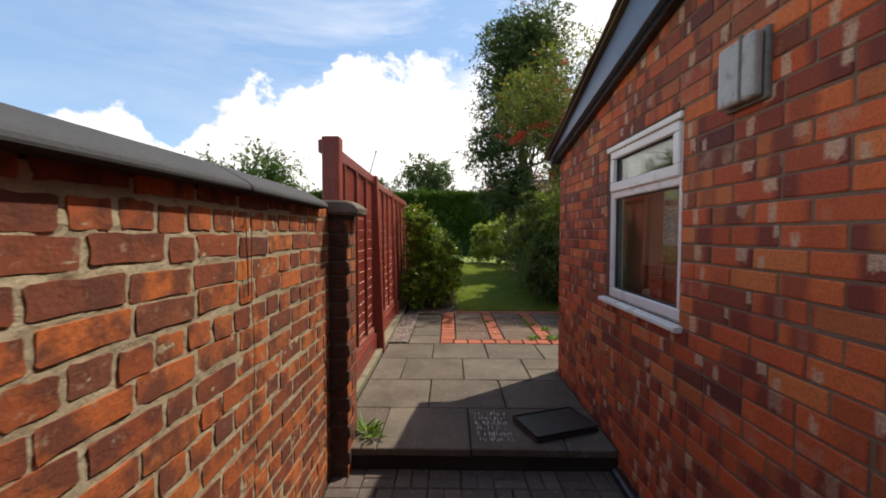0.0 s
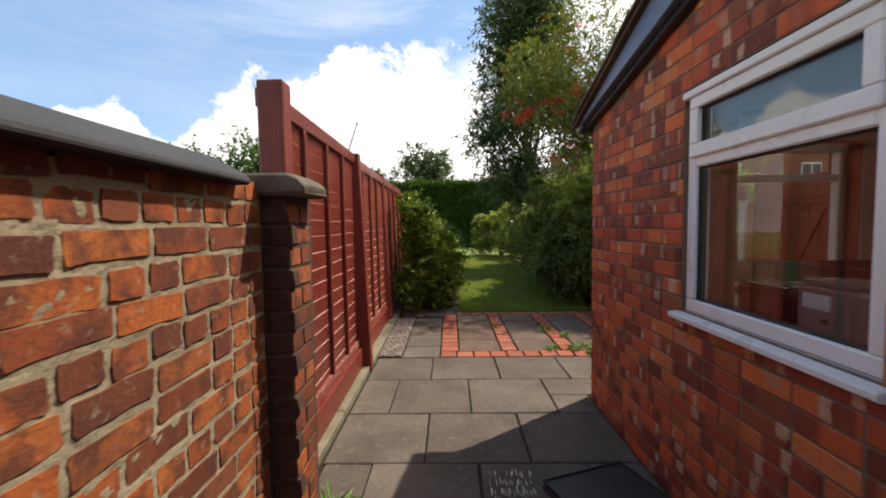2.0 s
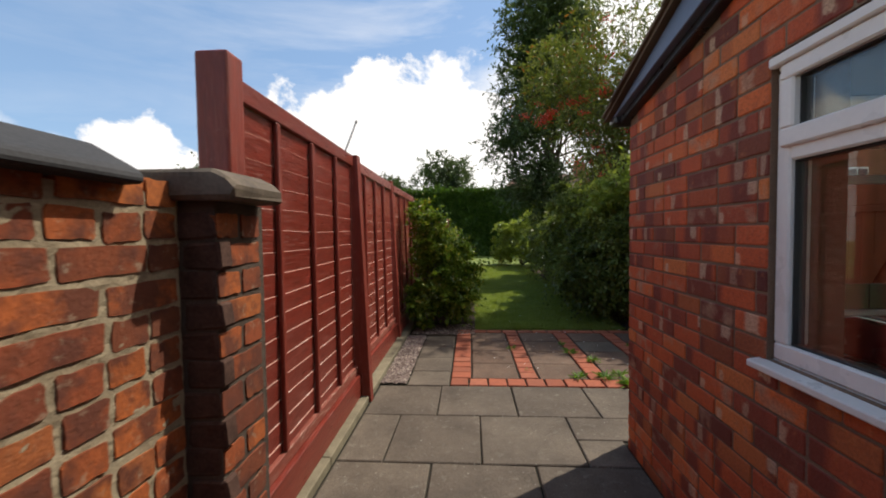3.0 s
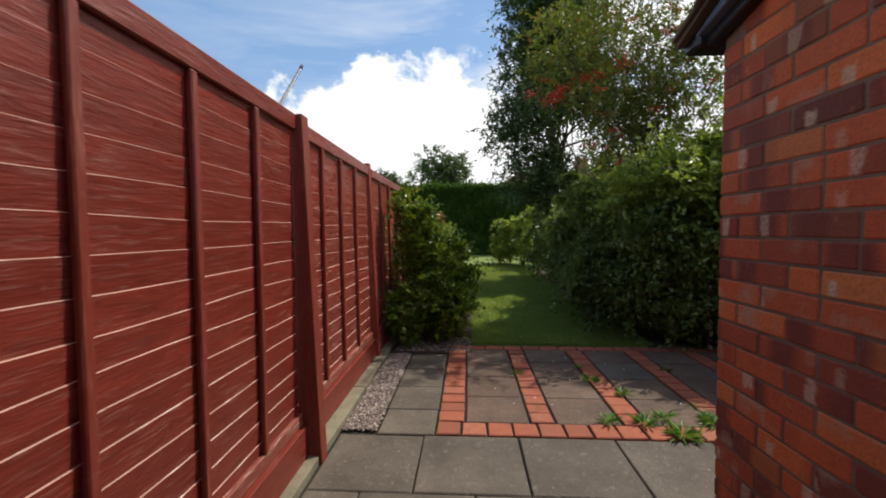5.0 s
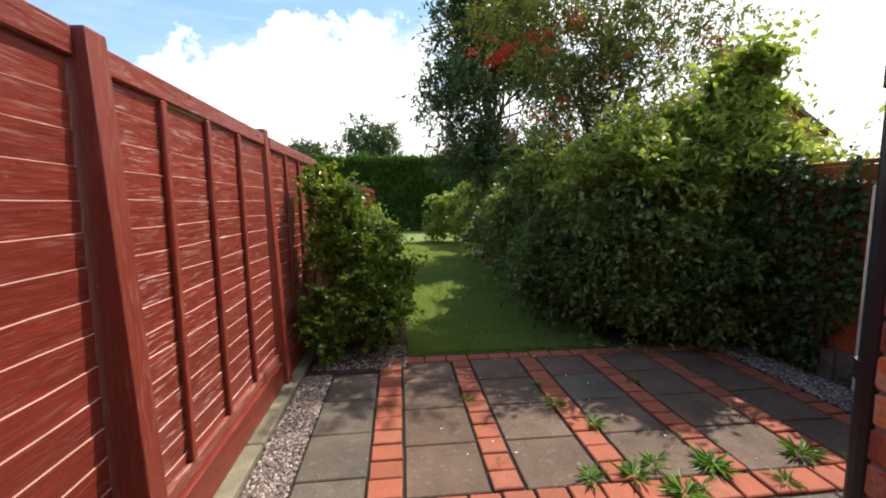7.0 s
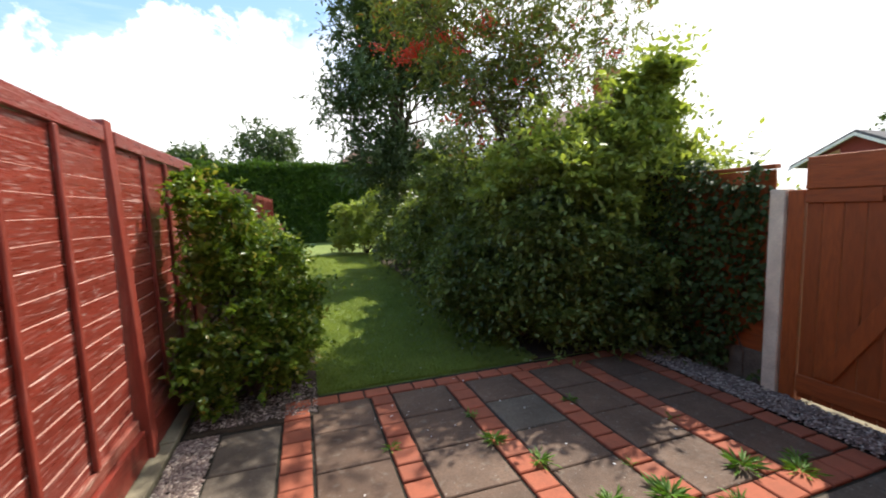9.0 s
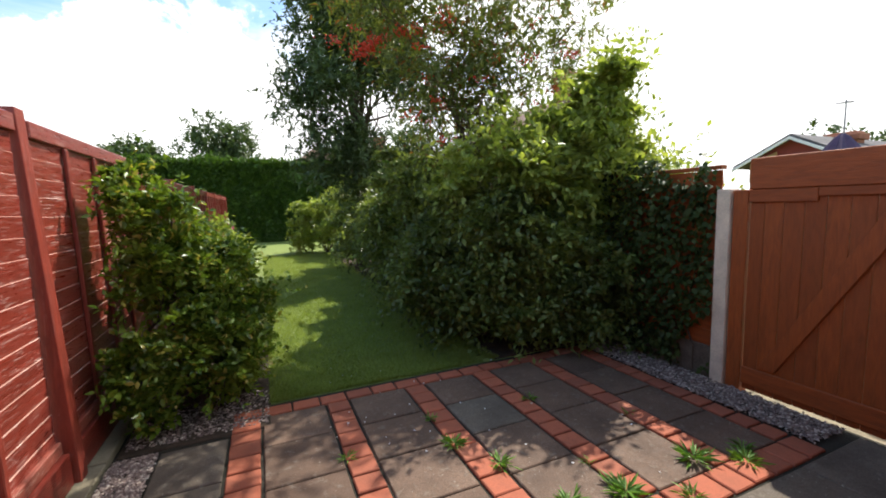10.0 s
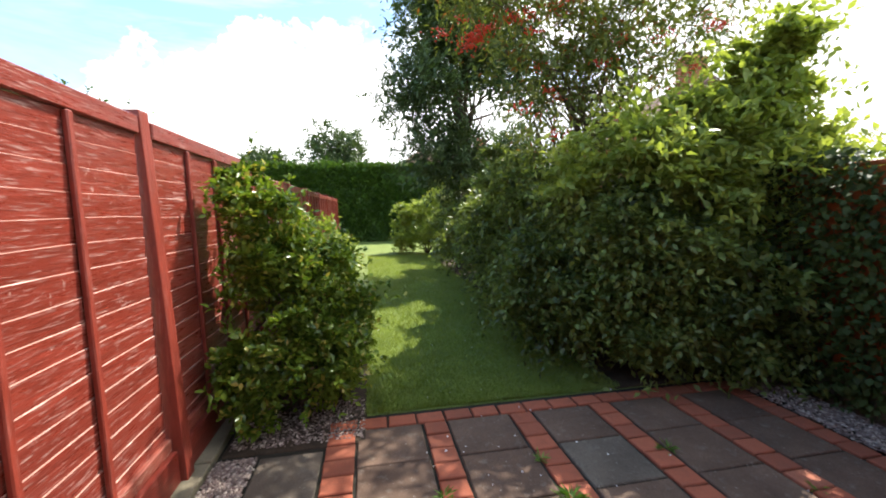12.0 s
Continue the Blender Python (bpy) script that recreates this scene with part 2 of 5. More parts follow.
def stained_wood(name, c, pale, along=1, wear=0.5, gloss=0.5):
    """Stained or painted softwood with grain along one axis and rubbed, chalky streaks; on the fence they carry painted
    sheen too.
    """
    m = Mat(name, gloss, 0.45)
    s = [38.0, 38.0, 38.0]
    s[along] = 6.0
    s2 = [105.0, 105.0, 105.0]
    s2[along] = 9.0
    r = m.math("FRACT", m.math("ADD", m.rnd, m.island))
    w = m.math("MULTIPLY", r, 31.0)
    g = m.noise(1.0, 6, 0.65, m.scaled(tuple(s)), w, 0.6)
    k = m.noise(1.0, 5, 0.6, m.scaled(tuple(s2)), w, 0.5)
    big = m.noise(1.7, 4)
    b = m.mix(m.ramp(g, [(0.3, 0.0), (0.7, 1.0)]), tuple(x * 0.62 for x in c), tuple(x * 1.22 for x in c))
    b = m.mix(m.math("MULTIPLY", r, 0.5), b, tuple(x * 0.6 for x in c))
    streak = m.math("MULTIPLY", m.ramp(k, [(0.54, 0.0), (0.66, 0.8)]), m.ramp(big, [(0.36, 0.15 * wear), (0.60, wear)]))
    b = m.mix(streak, b, pale)
    scuff = m.math("MULTIPLY", m.ramp(m.noise(30, 5, 0.7, None, w), [(0.60, 0.0), (0.70, 0.8 * wear)]), m.ramp(m.noise(5.0, 3), [(0.45, 0.0), (0.60, 1.0)]))
    b = m.mix(scuff, b, pale)
    m.color(b).rough(m.ramp(k, [(0.3, gloss - 0.1), (0.7, gloss + 0.2)]))
    m.bump(m.math("ADD", g, m.math("MULTIPLY", k, 0.6)), 0.6, 0.005)
    return m.m


def leaf(name, dark, light, gloss=0.45, through_light=0.3, tip=None, spec=0.35):
    m = Mat(name, gloss, spec)
    r = m.island
    n = m.noise(2.2, 3)
    c = m.mix(m.math("MULTIPLY", m.math("ADD", r, m.ramp(n, [(0.35, 0.0), (0.65, 1.0)])), 0.5), dark, light)
    if tip:
        c = m.mix(m.ramp(m.math("FRACT", m.math("MULTIPLY", r, 13.7)), [(0.90, 0.0), (0.93, 0.8)]), c, tip)
    m.color(c)
    t = m.n.new("ShaderNodeBsdfTranslucent")
    m.l.new(m.mix(1.0, c, (1.0, 1.0, 0.45), "MULTIPLY"), t.inputs["Color"])
    s = m.n.new("ShaderNodeMixShader")
    s.inputs[0].default_value = through_light
    m.l.new(m.b.outputs[0], s.inputs[1])
    m.l.new(t.outputs[0], s.inputs[2])
    m.l.new(s.outputs[0], m.n["Material Output"].inputs["Surface"])
    return m.m


def bark(name, c):
    m = Mat(name, 0.9, 0.15)
    a = m.noise(1.0, 5, 0.6, m.scaled((40.0, 40.0, 7.0)))
    m.color(m.ramp(a, [(0.3, tuple(x * 0.5 for x in c)), (0.7, tuple(x * 1.4 for x in c))])).bump(a, 0.7, 0.01)
    return m.m


def glass():
    m = Mat("window_glass", 0.02)
    g, t, f, s = (m.n.new("ShaderNode" + k) for k in ("BsdfGlossy", "BsdfTransparent", "LayerWeight", "MixShader"))
    g.inputs["Roughness"].default_value = 0.0
    t.inputs["Color"].default_value = (0.94, 0.96, 0.95, 1)
    f.inputs["Blend"].default_value = 0.5
    m.l.new(m.math("MULTIPLY_ADD", m.math("POWER", f.outputs["Facing"], 5.0), 0.94, 0.055), s.inputs[0])
    m.l.new(t.outputs[0], s.inputs[1])
    m.l.new(g.outputs[0], s.inputs[2])
    m.l.new(s.outputs[0], m.n["Material Output"].inputs["Surface"])
    return m.m


def grass():
    m = Mat("lawn_grass", 0.75, 0.25)
    a, b, f = m.noise(0.5, 4), m.noise(6, 5, 0.65), m.noise(1.0, 4, 0.7, m.scaled((260.0, 110.0, 200.0)))
    c = m.mix(m.ramp(a, [(0.35, 0.0), (0.65, 1.0)]), (0.17, 0.235, 0.05), (0.24, 0.30, 0.075))
    c = m.mix(m.ramp(b, [(0.4, 0.0), (0.75, 0.6)]), c, (0.19, 0.21, 0.07))
    c = m.mix(m.ramp(f, [(0.3, 0.75), (0.6, 0.0)]), c, (0.08, 0.125, 0.025))
    m.color(c).bump(m.math("ADD", f, b), 0.8, 0.02)
    return m.m


def gravel():
    m = Mat("gravel_stone", 0.75, 0.3)
    r = m.island
    m.color(m.ramp(r, [(0.0, (0.10, 0.075, 0.065)), (0.3, (0.25, 0.19, 0.165)), (0.55, (0.16, 0.115, 0.105)), (0.8, (0.36, 0.29, 0.24)), (1.0, (0.54, 0.47, 0.39))]))
    m.bump(m.noise(160, 3), 0.3, 0.003)
    return m.m


def roof_tile(name, c):
    m = Mat(name, 0.85, 0.2)
    a, f = m.noise(2.0, 5), m.noise(40, 4)
    m.color(m.mix(m.ramp(a, [(0.35, 0.0), (0.7, 1.0)]), c, tuple(x * 0.55 for x in c))).bump(f, 0.5, 0.01)
    return m.m


OLD_BRICK, HOUSE_BRICK = brick_old(), brick_house()
OLD_MORTAR = mortar("lime_mortar", (0.41, 0.345, 0.235), (0.28, 0.225, 0.15))
PIER_RENDER = mortar("dark_render", (0.12, 0.095, 0.075), (0.07, 0.055, 0.045))
HOUSE_MORTAR = mortar("cement_mortar", (0.27, 0.175, 0.115), (0.18, 0.115, 0.08))
COPING = plain("coping_concrete", (0.048, 0.049, 0.052), 0.85, 0.25, 0.45, 4.0, 110.0, 0.6)
CAP_STONE = plain("cap_stone", (0.125, 0.10, 0.075), 0.85, 0.2, 0.45, 9.0, 90.0, 0.6)
SLAB = slab_stone("grey_flag", (0.118, 0.093, 0.070), (0.172, 0.140, 0.106), (0.066, 0.052, 0.040))
SLAB_RED = slab_stone("purple_flag", (0.128, 0.077, 0.051), (0.178, 0.113, 0.077), (0.068, 0.042, 0.029))
YARD_PAVER = slab_stone("yard_paver_stone", (0.10, 0.075, 0.065), (0.15, 0.11, 0.09), (0.07, 0.06, 0.05))
PAVER = red_paver()
JOINT = mortar("dirty_joint", (0.045, 0.04, 0.032), (0.03, 0.028, 0.02))
EDGE_CONC = plain("edging_concrete", (0.20, 0.175, 0.12), 0.9, 0.15, 0.35, 7.0, 80.0, 0.5)
FENCE_Y = stained_wood("red_fence_slat", (0.20, 0.028, 0.017), (0.40, 0.19, 0.15), 1, 0.45, 0.34)
# chalky wear, plus the slats' whitish sheen painted into the pale streaks
FENCE_CHALK_SHEEN = stained_wood("chalky_sheen_slat", (0.235, 0.038, 0.024), (0.52, 0.35, 0.31), 1, 0.85, 0.30)
# pale slat lips: sunlight caught on the top edges, put into the colour
FENCE_EDGE = stained_wood("lit_slat_edge", (0.42, 0.22, 0.17), (0.70, 0.58, 0.52), 1, 1.0, 0.6)
FENCE_WORN = stained_wood("worn_bottom_rail", (0.26, 0.06, 0.038), (0.50, 0.36, 0.28), 1, 1.0, 0.6)
FENCE_Z = stained_wood("red_fence_upright", (0.235, 0.036, 0.021), (0.36, 0.15, 0.12), 2, 0.5, 0.45)
GATE_Z = stained_wood("orange_gate_board", (0.31, 0.072, 0.012), (0.33, 0.11, 0.04), 2, 0.3, 0.55)
GATE_Y = stained_wood("orange_gate_rail", (0.31, 0.07, 0.012), (0.33, 0.11, 0.04), 1, 0.3, 0.55)
DOOR_WOOD = stained_wood("brown_door_wood", (0.15, 0.05, 0.02), (0.18, 0.07, 0.03), 2, 0.2, 0.5)
POST_CONC = plain("post_concrete", (0.64, 0.55, 0.42), 0.9, 0.15, 0.25, 6.0, 80.0, 0.5)
UPVC = plain("white_upvc", (0.76, 0.71, 0.65), 0.35, 0.5, 0.05, 5.0, 60.0, 0.05)
SEAL = plain("dark_seal", (0.035, 0.034, 0.033), 0.6)
GLASS = glass()
BLACK_PLASTIC = plain("black_plastic", (0.014, 0.014, 0.016), 0.35, 0.5, 0.2, 6.0, 90.0, 0.15)
BLUE_BOARD = plain("blue_grey_board", (0.10, 0.13, 0.20), 0.4, 0.5, 0.2, 3.0, 60.0, 0.1)
ROOF_FELT = roof_tile("mossy_tile", (0.14, 0.10, 0.07))
LAMP_GREY = plain("lamp_housing", (0.17, 0.15, 0.125), 0.6, 0.35, 0.35, 25.0, 160.0, 0.3)
LAMP_LENS = plain("lamp_diffuser", (0.36, 0.34, 0.30), 0.35, 0.5, 0.2, 18.0, 120.0, 0.2)
LEAF_SHRUB = leaf("shrub_leaf", (0.038, 0.085, 0.012), (0.27, 0.38, 0.05), 0.24, 0.42, (0.48, 0.42, 0.09), 0.5)
LEAF_BUSH = leaf("bush_leaf", (0.024, 0.048, 0.013), (0.29, 0.36, 0.10), 0.3, 0.48, spec=0.35)
LEAF_LIGHT = leaf("light_bush_leaf", (0.17, 0.24, 0.045), (0.40, 0.46, 0.12), 0.34, 0.55)
LEAF_TREE = leaf("tree_leaf", (0.04, 0.07, 0.028), (0.10, 0.145, 0.055), 0.4, 0.35)
LEAF_ROWAN = leaf("rowan_leaf", (0.07, 0.105, 0.03), (0.21, 0.235, 0.065), 0.42, 0.48, (0.24, 0.08, 0.03))
LEAF_HEDGE = leaf("hedge_leaf", (0.03, 0.07, 0.014), (0.10, 0.18, 0.03), 0.45, 0.28)
LEAF_IVY = leaf("ivy_leaf", (0.018, 0.034, 0.009), (0.06, 0.09, 0.022), 0.55, 0.12, spec=0.2)
LEAF_WEED = leaf("weed_leaf", (0.08, 0.18, 0.02), (0.18, 0.32, 0.05), 0.45, 0.35)
BERRY = plain("red_berry", (0.55, 0.035, 0.01), 0.35, 0.5, 0.2, 30.0, 90.0, 0.05)
FLOWER = plain("pink_flower", (0.55, 0.12, 0.16), 0.6, 0.3, 0.2)
BARK = bark("brown_bark", (0.10, 0.075, 0.055))
SOIL = plain("soil", (0.06, 0.045, 0.032), 0.95, 0.1, 0.4, 12.0, 70.0, 0.8, dist=0.01)
GRASS = grass()
GRAVEL = gravel()
FAR_BRICK = plain("far_brick", (0.30, 0.12, 0.07), 0.9, 0.2, 0.3, 3.0, 30.0, 0.2)
FAR_PALE = plain("far_pale_brick", (0.42, 0.26, 0.16), 0.9, 0.2, 0.2, 3.0, 30.0, 0.2)
FAR_TILE = roof_tile("far_roof_tile", (0.20, 0.12, 0.09))
FAR_GREY_TILE = roof_tile("far_grey_tile", (0.14, 0.13, 0.13))
RED_CLAD = plain("red_cladding", (0.24, 0.05, 0.05), 0.7, 0.3, 0.15)
WHITE_PAINT = plain("white_paint", (0.78, 0.77, 0.75), 0.5, 0.4, 0.08)
PLASTER = plain("room_plaster", (0.40, 0.36, 0.31), 0.9, 0.2, 0.08)
DARK_TOP = plain("dark_worktop", (0.03, 0.028, 0.03), 0.3, 0.5, 0.3, 20.0, 120.0, 0.1)
MAROON = plain("maroon_enamel", (0.16, 0.02, 0.025), 0.25, 0.5, 0.1)
CANVAS = plain("purple_canvas", (0.10, 0.08, 0.13), 0.9, 0.1, 0.2)
GALV = plain("dull_metal", (0.22, 0.22, 0.22), 0.5, 0.5, 0.2, metal=0.6)
# bricks of the pier's near end: that face's shade is put into the colour
SHADED_BRICK = plain("shaded_brick", (0.075, 0.042, 0.032), 0.9, 0.15, 0.5, 14.0, 90.0, 0.7, dist=0.008)
CHALK = plain("chalk", (0.50, 0.47, 0.42), 0.95, 0.1, 0.3, 40.0, 200.0, 0.2)
STEEL_GREY = plain("grey_plastic", (0.20, 0.19, 0.19), 0.35, 0.5, 0.1)
DARK_TILE = plain("dark_glazed_tile", (0.05, 0.05, 0.055), 0.2, 0.5, 0.3)
RUBBER = plain("black_rubber_sheet", (0.022, 0.023, 0.025), 0.45, 0.45, 0.35, 7.0, 60.0, 0.4)

# ---- building tools ----
rng = np.random.default_rng(7)


def mesh_object(name, bm, material):
    me = bpy.data.meshes.new(name)
    bm.to_mesh(me)
    bm.free()
    me.materials.append(material)
    return new(name, me)


def part(name, bm, material, parent, label=""):
    """One mesh object under a thing or under a part."""
    ob = mesh_object(name, bm, material)
    ob.parent = parent
    if parent is not None:
        ob.matrix_parent_inverse = parent.matrix_basis.inverted()
    return tagged(ob, label)


def thing(name, x, y, z, label, category, group="", kind=""):
    ob = new(name)
    ob.empty_display_size = 0.05
    ob.location = (x, y, z)
    return tagged(ob, label, category, group, kind)


def box(x0, x1, y0, y1, z0, z1, bevel=0.0, bm=None, jitter=0.0, seg=1):
    bm = bm or bmesh.new()
    vs = [bm.verts.new((x, y, z)) for x in (x0, x1) for y in (y0, y1) for z in (z0, z1)]
    fs = [bm.faces.new([vs[i] for i in f]) for f in ((0, 1, 3, 2), (4, 6, 7, 5), (0, 4, 5, 1), (2, 3, 7, 6), (0, 2, 6, 4), (1, 5, 7, 3))]
    if jitter:
        for v in vs:
            v.co += Vector(rng.uniform(-jitter, jitter, 3))
    if bevel:
        es = list({e for f in fs for e in f.edges})
        bmesh.ops.bevel(bm, geom=es, offset=bevel, segments=seg, affect="EDGES", profile=0.6)
    return bm


def prism(points, axis, lo, hi, bm=None, bevel=0.0):
    """A polygon in the plane across an axis (0 x, 1 y, 2 z), pushed from lo to hi."""
    bm = bm or bmesh.new()

    def at(p, d):
        q = list(p)
        q.insert(axis, d)
        return q
    a = [bm.verts.new(at(p, lo)) for p in points]
    b = [bm.verts.new(at(p, hi)) for p in points]
    n = len(points)
    fs = [bm.faces.new(a), bm.faces.new(b[::-1])] + [bm.faces.new((a[i], b[i], b[(i + 1) % n], a[(i + 1) % n])) for i in range(n)]
    bmesh.ops.recalc_face_normals(bm, faces=fs)
    if bevel:
        bmesh.ops.bevel(bm, geom=list({e for f in fs for e in f.edges}), offset=bevel, segments=1, affect="EDGES")
    return bm


def tube(points, radii, sides=8, bm=None):
    """A tapered round bar along points."""
    bm = bm or bmesh.new()
    pts = [Vector(p) for p in points]
    rings = []
    for i, p in enumerate(pts):
        d = (pts[min(i + 1, len(pts) - 1)] - pts[max(i - 1, 0)]).normalized()
        q = d.to_track_quat("Z", "Y")
        rings.append([bm.verts.new(p + q @ Vector((math.cos(k * math.tau / sides), math.sin(k * math.tau / sides), 0)) * radii[i]) for k in range(sides)])
    for r0, r1 in zip(rings, rings[1:]):
        for k in range(sides):
            bm.faces.new((r0[k], r0[(k + 1) % sides], r1[(k + 1) % sides], r1[k]))
    bm.faces.new(rings[0][::-1])
    bm.faces.new(rings[-1])
    return bm


def brick_data(name, length, height, depth, rough, material):
    """A worn brick: eight-sided face with an eased edge; x along, z up, its face at -y. Carries uv in metres."""
    h, k = length / 2, height / 2
    q = 0.004 + rough * 0.6
    ring = [(-h, -k + q), (-h, k - q), (-h + q, k), (h - q, k), (h, k - q), (h, -k + q), (h - q, -k), (-h + q, -k)]
    ring = [(u + rng.uniform(-rough, rough), v + rng.uniform(-rough, rough) * 0.8) for u, v in ring]
    e = 0.003 + rough * 0.7
    verts = [(u, depth, v) for u, v in ring] + [(u, min(e * 0.7, 0.003), v) for u, v in ring]
    verts += [(u - math.copysign(min(abs(u), e), u), rng.uniform(-rough, rough) * 0.25, v - math.copysign(min(abs(v), e), v)) for u, v in ring]
    faces = [tuple(range(16, 24))]
    for a in (0, 8):
        faces += [(a + i, a + (i + 1) % 8, a + 8 + (i + 1) % 8, a + 8 + i) for i in range(8)]
    return verts, faces, material


def ragged_brick(length, height, rough, material):
    """An old hand-made brick with a chipped, wavering outline, nearly flush with its pointing."""
    h, k, q = length / 2, height / 2, 0.006
    out = [(-h + q + (length - 2 * q) * t, -k) for t in (0, 0.2, 0.45, 0.7, 1)] + [(h, -k + q), (h, 0.0), (h, k - q)]
    out += [(-u, -v) for u, v in out]
    out = [(u + rng.uniform(-rough, rough), v + rng.uniform(-rough, rough)) for u, v in out]
    n = len(out)
    e = 0.0022
    verts = [(u, 0.03, v) for u, v in out] + [(u - math.copysign(e, u), 0.0, v - math.copysign(e, v)) for u, v in out]
    faces = [tuple(range(n, 2 * n))] + [(i, (i + 1) % n, n + (i + 1) % n, n + i) for i in range(n)]
    return verts, faces, material


def brick_mesh(name, data):
    verts, faces, material = data
    me = bpy.data.meshes.new(name)
    me.from_pydata(verts, [], faces)
    uv = me.uv_layers.new(name="uv")
    vi = np.zeros(len(me.loops), dtype=np.int32)
    me.loops.foreach_get("vertex_index", vi)
    co = np.array(verts)[vi][:, (0, 2)]
    uv.data.foreach_set("uv", co.ravel())
    me.materials.append(material)
    return me


def joined_bricks(name, placed, parent, label):
    """Many bricks as one mesh of stuff. placed: (data, matrix)."""
    V, F, U, n = [], [], [], 0
    for (verts, faces, material), m in placed:
        V += [tuple(m @ Vector(v)) for v in verts]
        for f in faces:
            F.append(tuple(i + n for i in f))
            U += [c for i in f for c in (verts[i][0], verts[i][2])]
        n += len(verts)
    me = bpy.data.meshes.new(name)
    me.from_pydata(V, [], F)
    me.uv_layers.new(name="uv").data.foreach_set("uv", U)
    me.materials.append(placed[0][0][2])
    ob = new(name, me)
    ob.parent = parent
    ob.matrix_parent_inverse = parent.matrix_basis.inverted()
    return tagged(ob, label, kind="stuff")


# ---- foliage ----
def leaves_mesh(name, pts, dirs, size, material, width=0.5, fold=0.25, parent=None, label="", kind="stuff", spread=0.35):
    """Leaves as folded four-cornered blades: base points, pointing directions, one length."""
    n = len(pts)
    d = dirs / np.maximum(np.linalg.norm(dirs, axis=1, keepdims=True), 1e-6)
    up = rng.normal(0, 0.55, (n, 3)) + np.array([0, 0, 1.0])
    side = np.cross(d, up)
    side /= np.maximum(np.linalg.norm(side, axis=1, keepdims=True), 1e-6)
    nrm = np.cross(side, d)
    ln = size * rng.uniform(1 - spread, 1 + spread, (n, 1))
    w = ln * width * 0.5
    mid = pts + d * ln * 0.45
    V = np.empty((n, 4, 3))
    V[:, 0] = pts
    V[:, 1] = mid + side * w + nrm * w * fold
    V[:, 2] = pts + d * ln - nrm * ln * 0.12
    V[:, 3] = mid - side * w + nrm * w * fold
    me = bpy.data.meshes.new(name)
    me.vertices.add(4 * n)
    me.vertices.foreach_set("co", V.ravel())
    me.loops.add(6 * n)
    i = np.arange(n)[:, None] * 4
    me.loops.foreach_set("vertex_index", (i + np.array([[0, 1, 2, 0, 2, 3]])).ravel().astype(np.int32))
    me.polygons.add(2 * n)
    me.polygons.foreach_set("loop_start", (np.arange(2 * n) * 3).astype(np.int32))
    me.update(calc_edges=True)
    me.materials.append(material)
    ob = new(name, me)
    if parent is not None:
        ob.parent = parent
        ob.matrix_parent_inverse = parent.matrix_basis.inverted()
    return tagged(ob, label, kind=kind)


def sprays(blobs, twigs, per, reach=0.28, droop=0.15, inner=0.55):
    """Leaf bases and directions on twigs that stand out of a heap of ellipsoids. blobs: (centre, radii)."""
    vol = np.array([(r[0] * r[1] * r[2]) ** 0.67 for c, r in blobs])
    which = rng.choice(len(blobs), twigs, p=vol / vol.sum())
    C = np.array([b[0] for b in blobs])[which]
    R = np.array([b[1] for b in blobs])[which]
    u = rng.normal(size=(twigs, 3))
    u /= np.linalg.norm(u, axis=1, keepdims=True)
    rad = rng.uniform(inner, 1.0, (twigs, 1)) ** 0.6
    start = C + u * R * rad
    d = u + rng.normal(0, 0.55, (twigs, 3)) + np.array([0, 0, 0.25])
    d /= np.linalg.norm(d, axis=1, keepdims=True)
    ln = reach * rng.uniform(0.4, 1.3, (twigs, 1))
    t = np.tile(np.linspace(0.0, 1.0, per), twigs)
    S, D, L = (np.repeat(a, per, axis=0) for a in (start, d, ln))
    P = S + D * L * t[:, None] - np.array([0, 0, 1.0]) * (L * droop * 4 * t[:, None] ** 2)
    A = D * 0.55 + rng.normal(0, 0.75, P.shape) - np.array([0, 0, 1.0]) * droop
    P += rng.normal(0, 0.012, P.shape)
    return P, A


def keep(P, A, test):
    k = test(P)
    return P[k], A[k]


def heap(centre, radii, count, small, seed):
    """Lumps of uneven size that fill an ellipsoid, for an uneven outline."""
    g = np.random.default_rng(seed)
    out = []
    for i in range(count):
        u = g.normal(size=3)
        u /= np.linalg.norm(u)
        k = g.uniform(0.25, 0.82)
        s = small * g.uniform(0.6, 1.35)
        out.append((np.array(centre) + u * np.array(radii) * k, (s, s, s * g.uniform(0.7, 1.1))))
    return out


def limbs(base, tips, r0, seed, bend=0.15, sides=7):
    """Trunk-to-tip branches, thick at the base, as one mesh."""
    g = np.random.default_rng(seed)
    bm = bmesh.new()
    for tip, frac in tips:
        a, b = Vector(base), Vector(tip)
        n = 6
        pts = []
        for i in range(n + 1):
            t = i / n
            p = a.lerp(b, t)
            p.x += math.sin(t * math.pi) * bend * g.normal()
            p.y += math.sin(t * math.pi) * bend * g.normal()
            p.z += math.sin(t * math.pi) * bend * 0.8
            pts.append(p)
        tube(pts, [max(r0 * frac * (1 - 0.9 * i / n), 0.006) for i in range(n + 1)], sides, bm)
    return bm

# ---- ground, walls and paving ----
FLOOR_LOW = -0.14
tagged(mesh_object("ground", box(-80, 80, 7.03, 160, -0.4, -0.012), GRASS), "mown green grass ground beyond the brick edging", "ground", kind="structure")
tagged(mesh_object("ground_left", box(-80, -0.86, -40, 7.03, -0.4, -0.03), GRASS), "rough grass behind the boundary wall and fence", "ground", kind="structure")
tagged(mesh_object("ground_right", box(4.7, 80, -40, 7.03, -0.4, -0.03), GRASS), "rough grass beyond the garden gate", "ground", kind="structure")
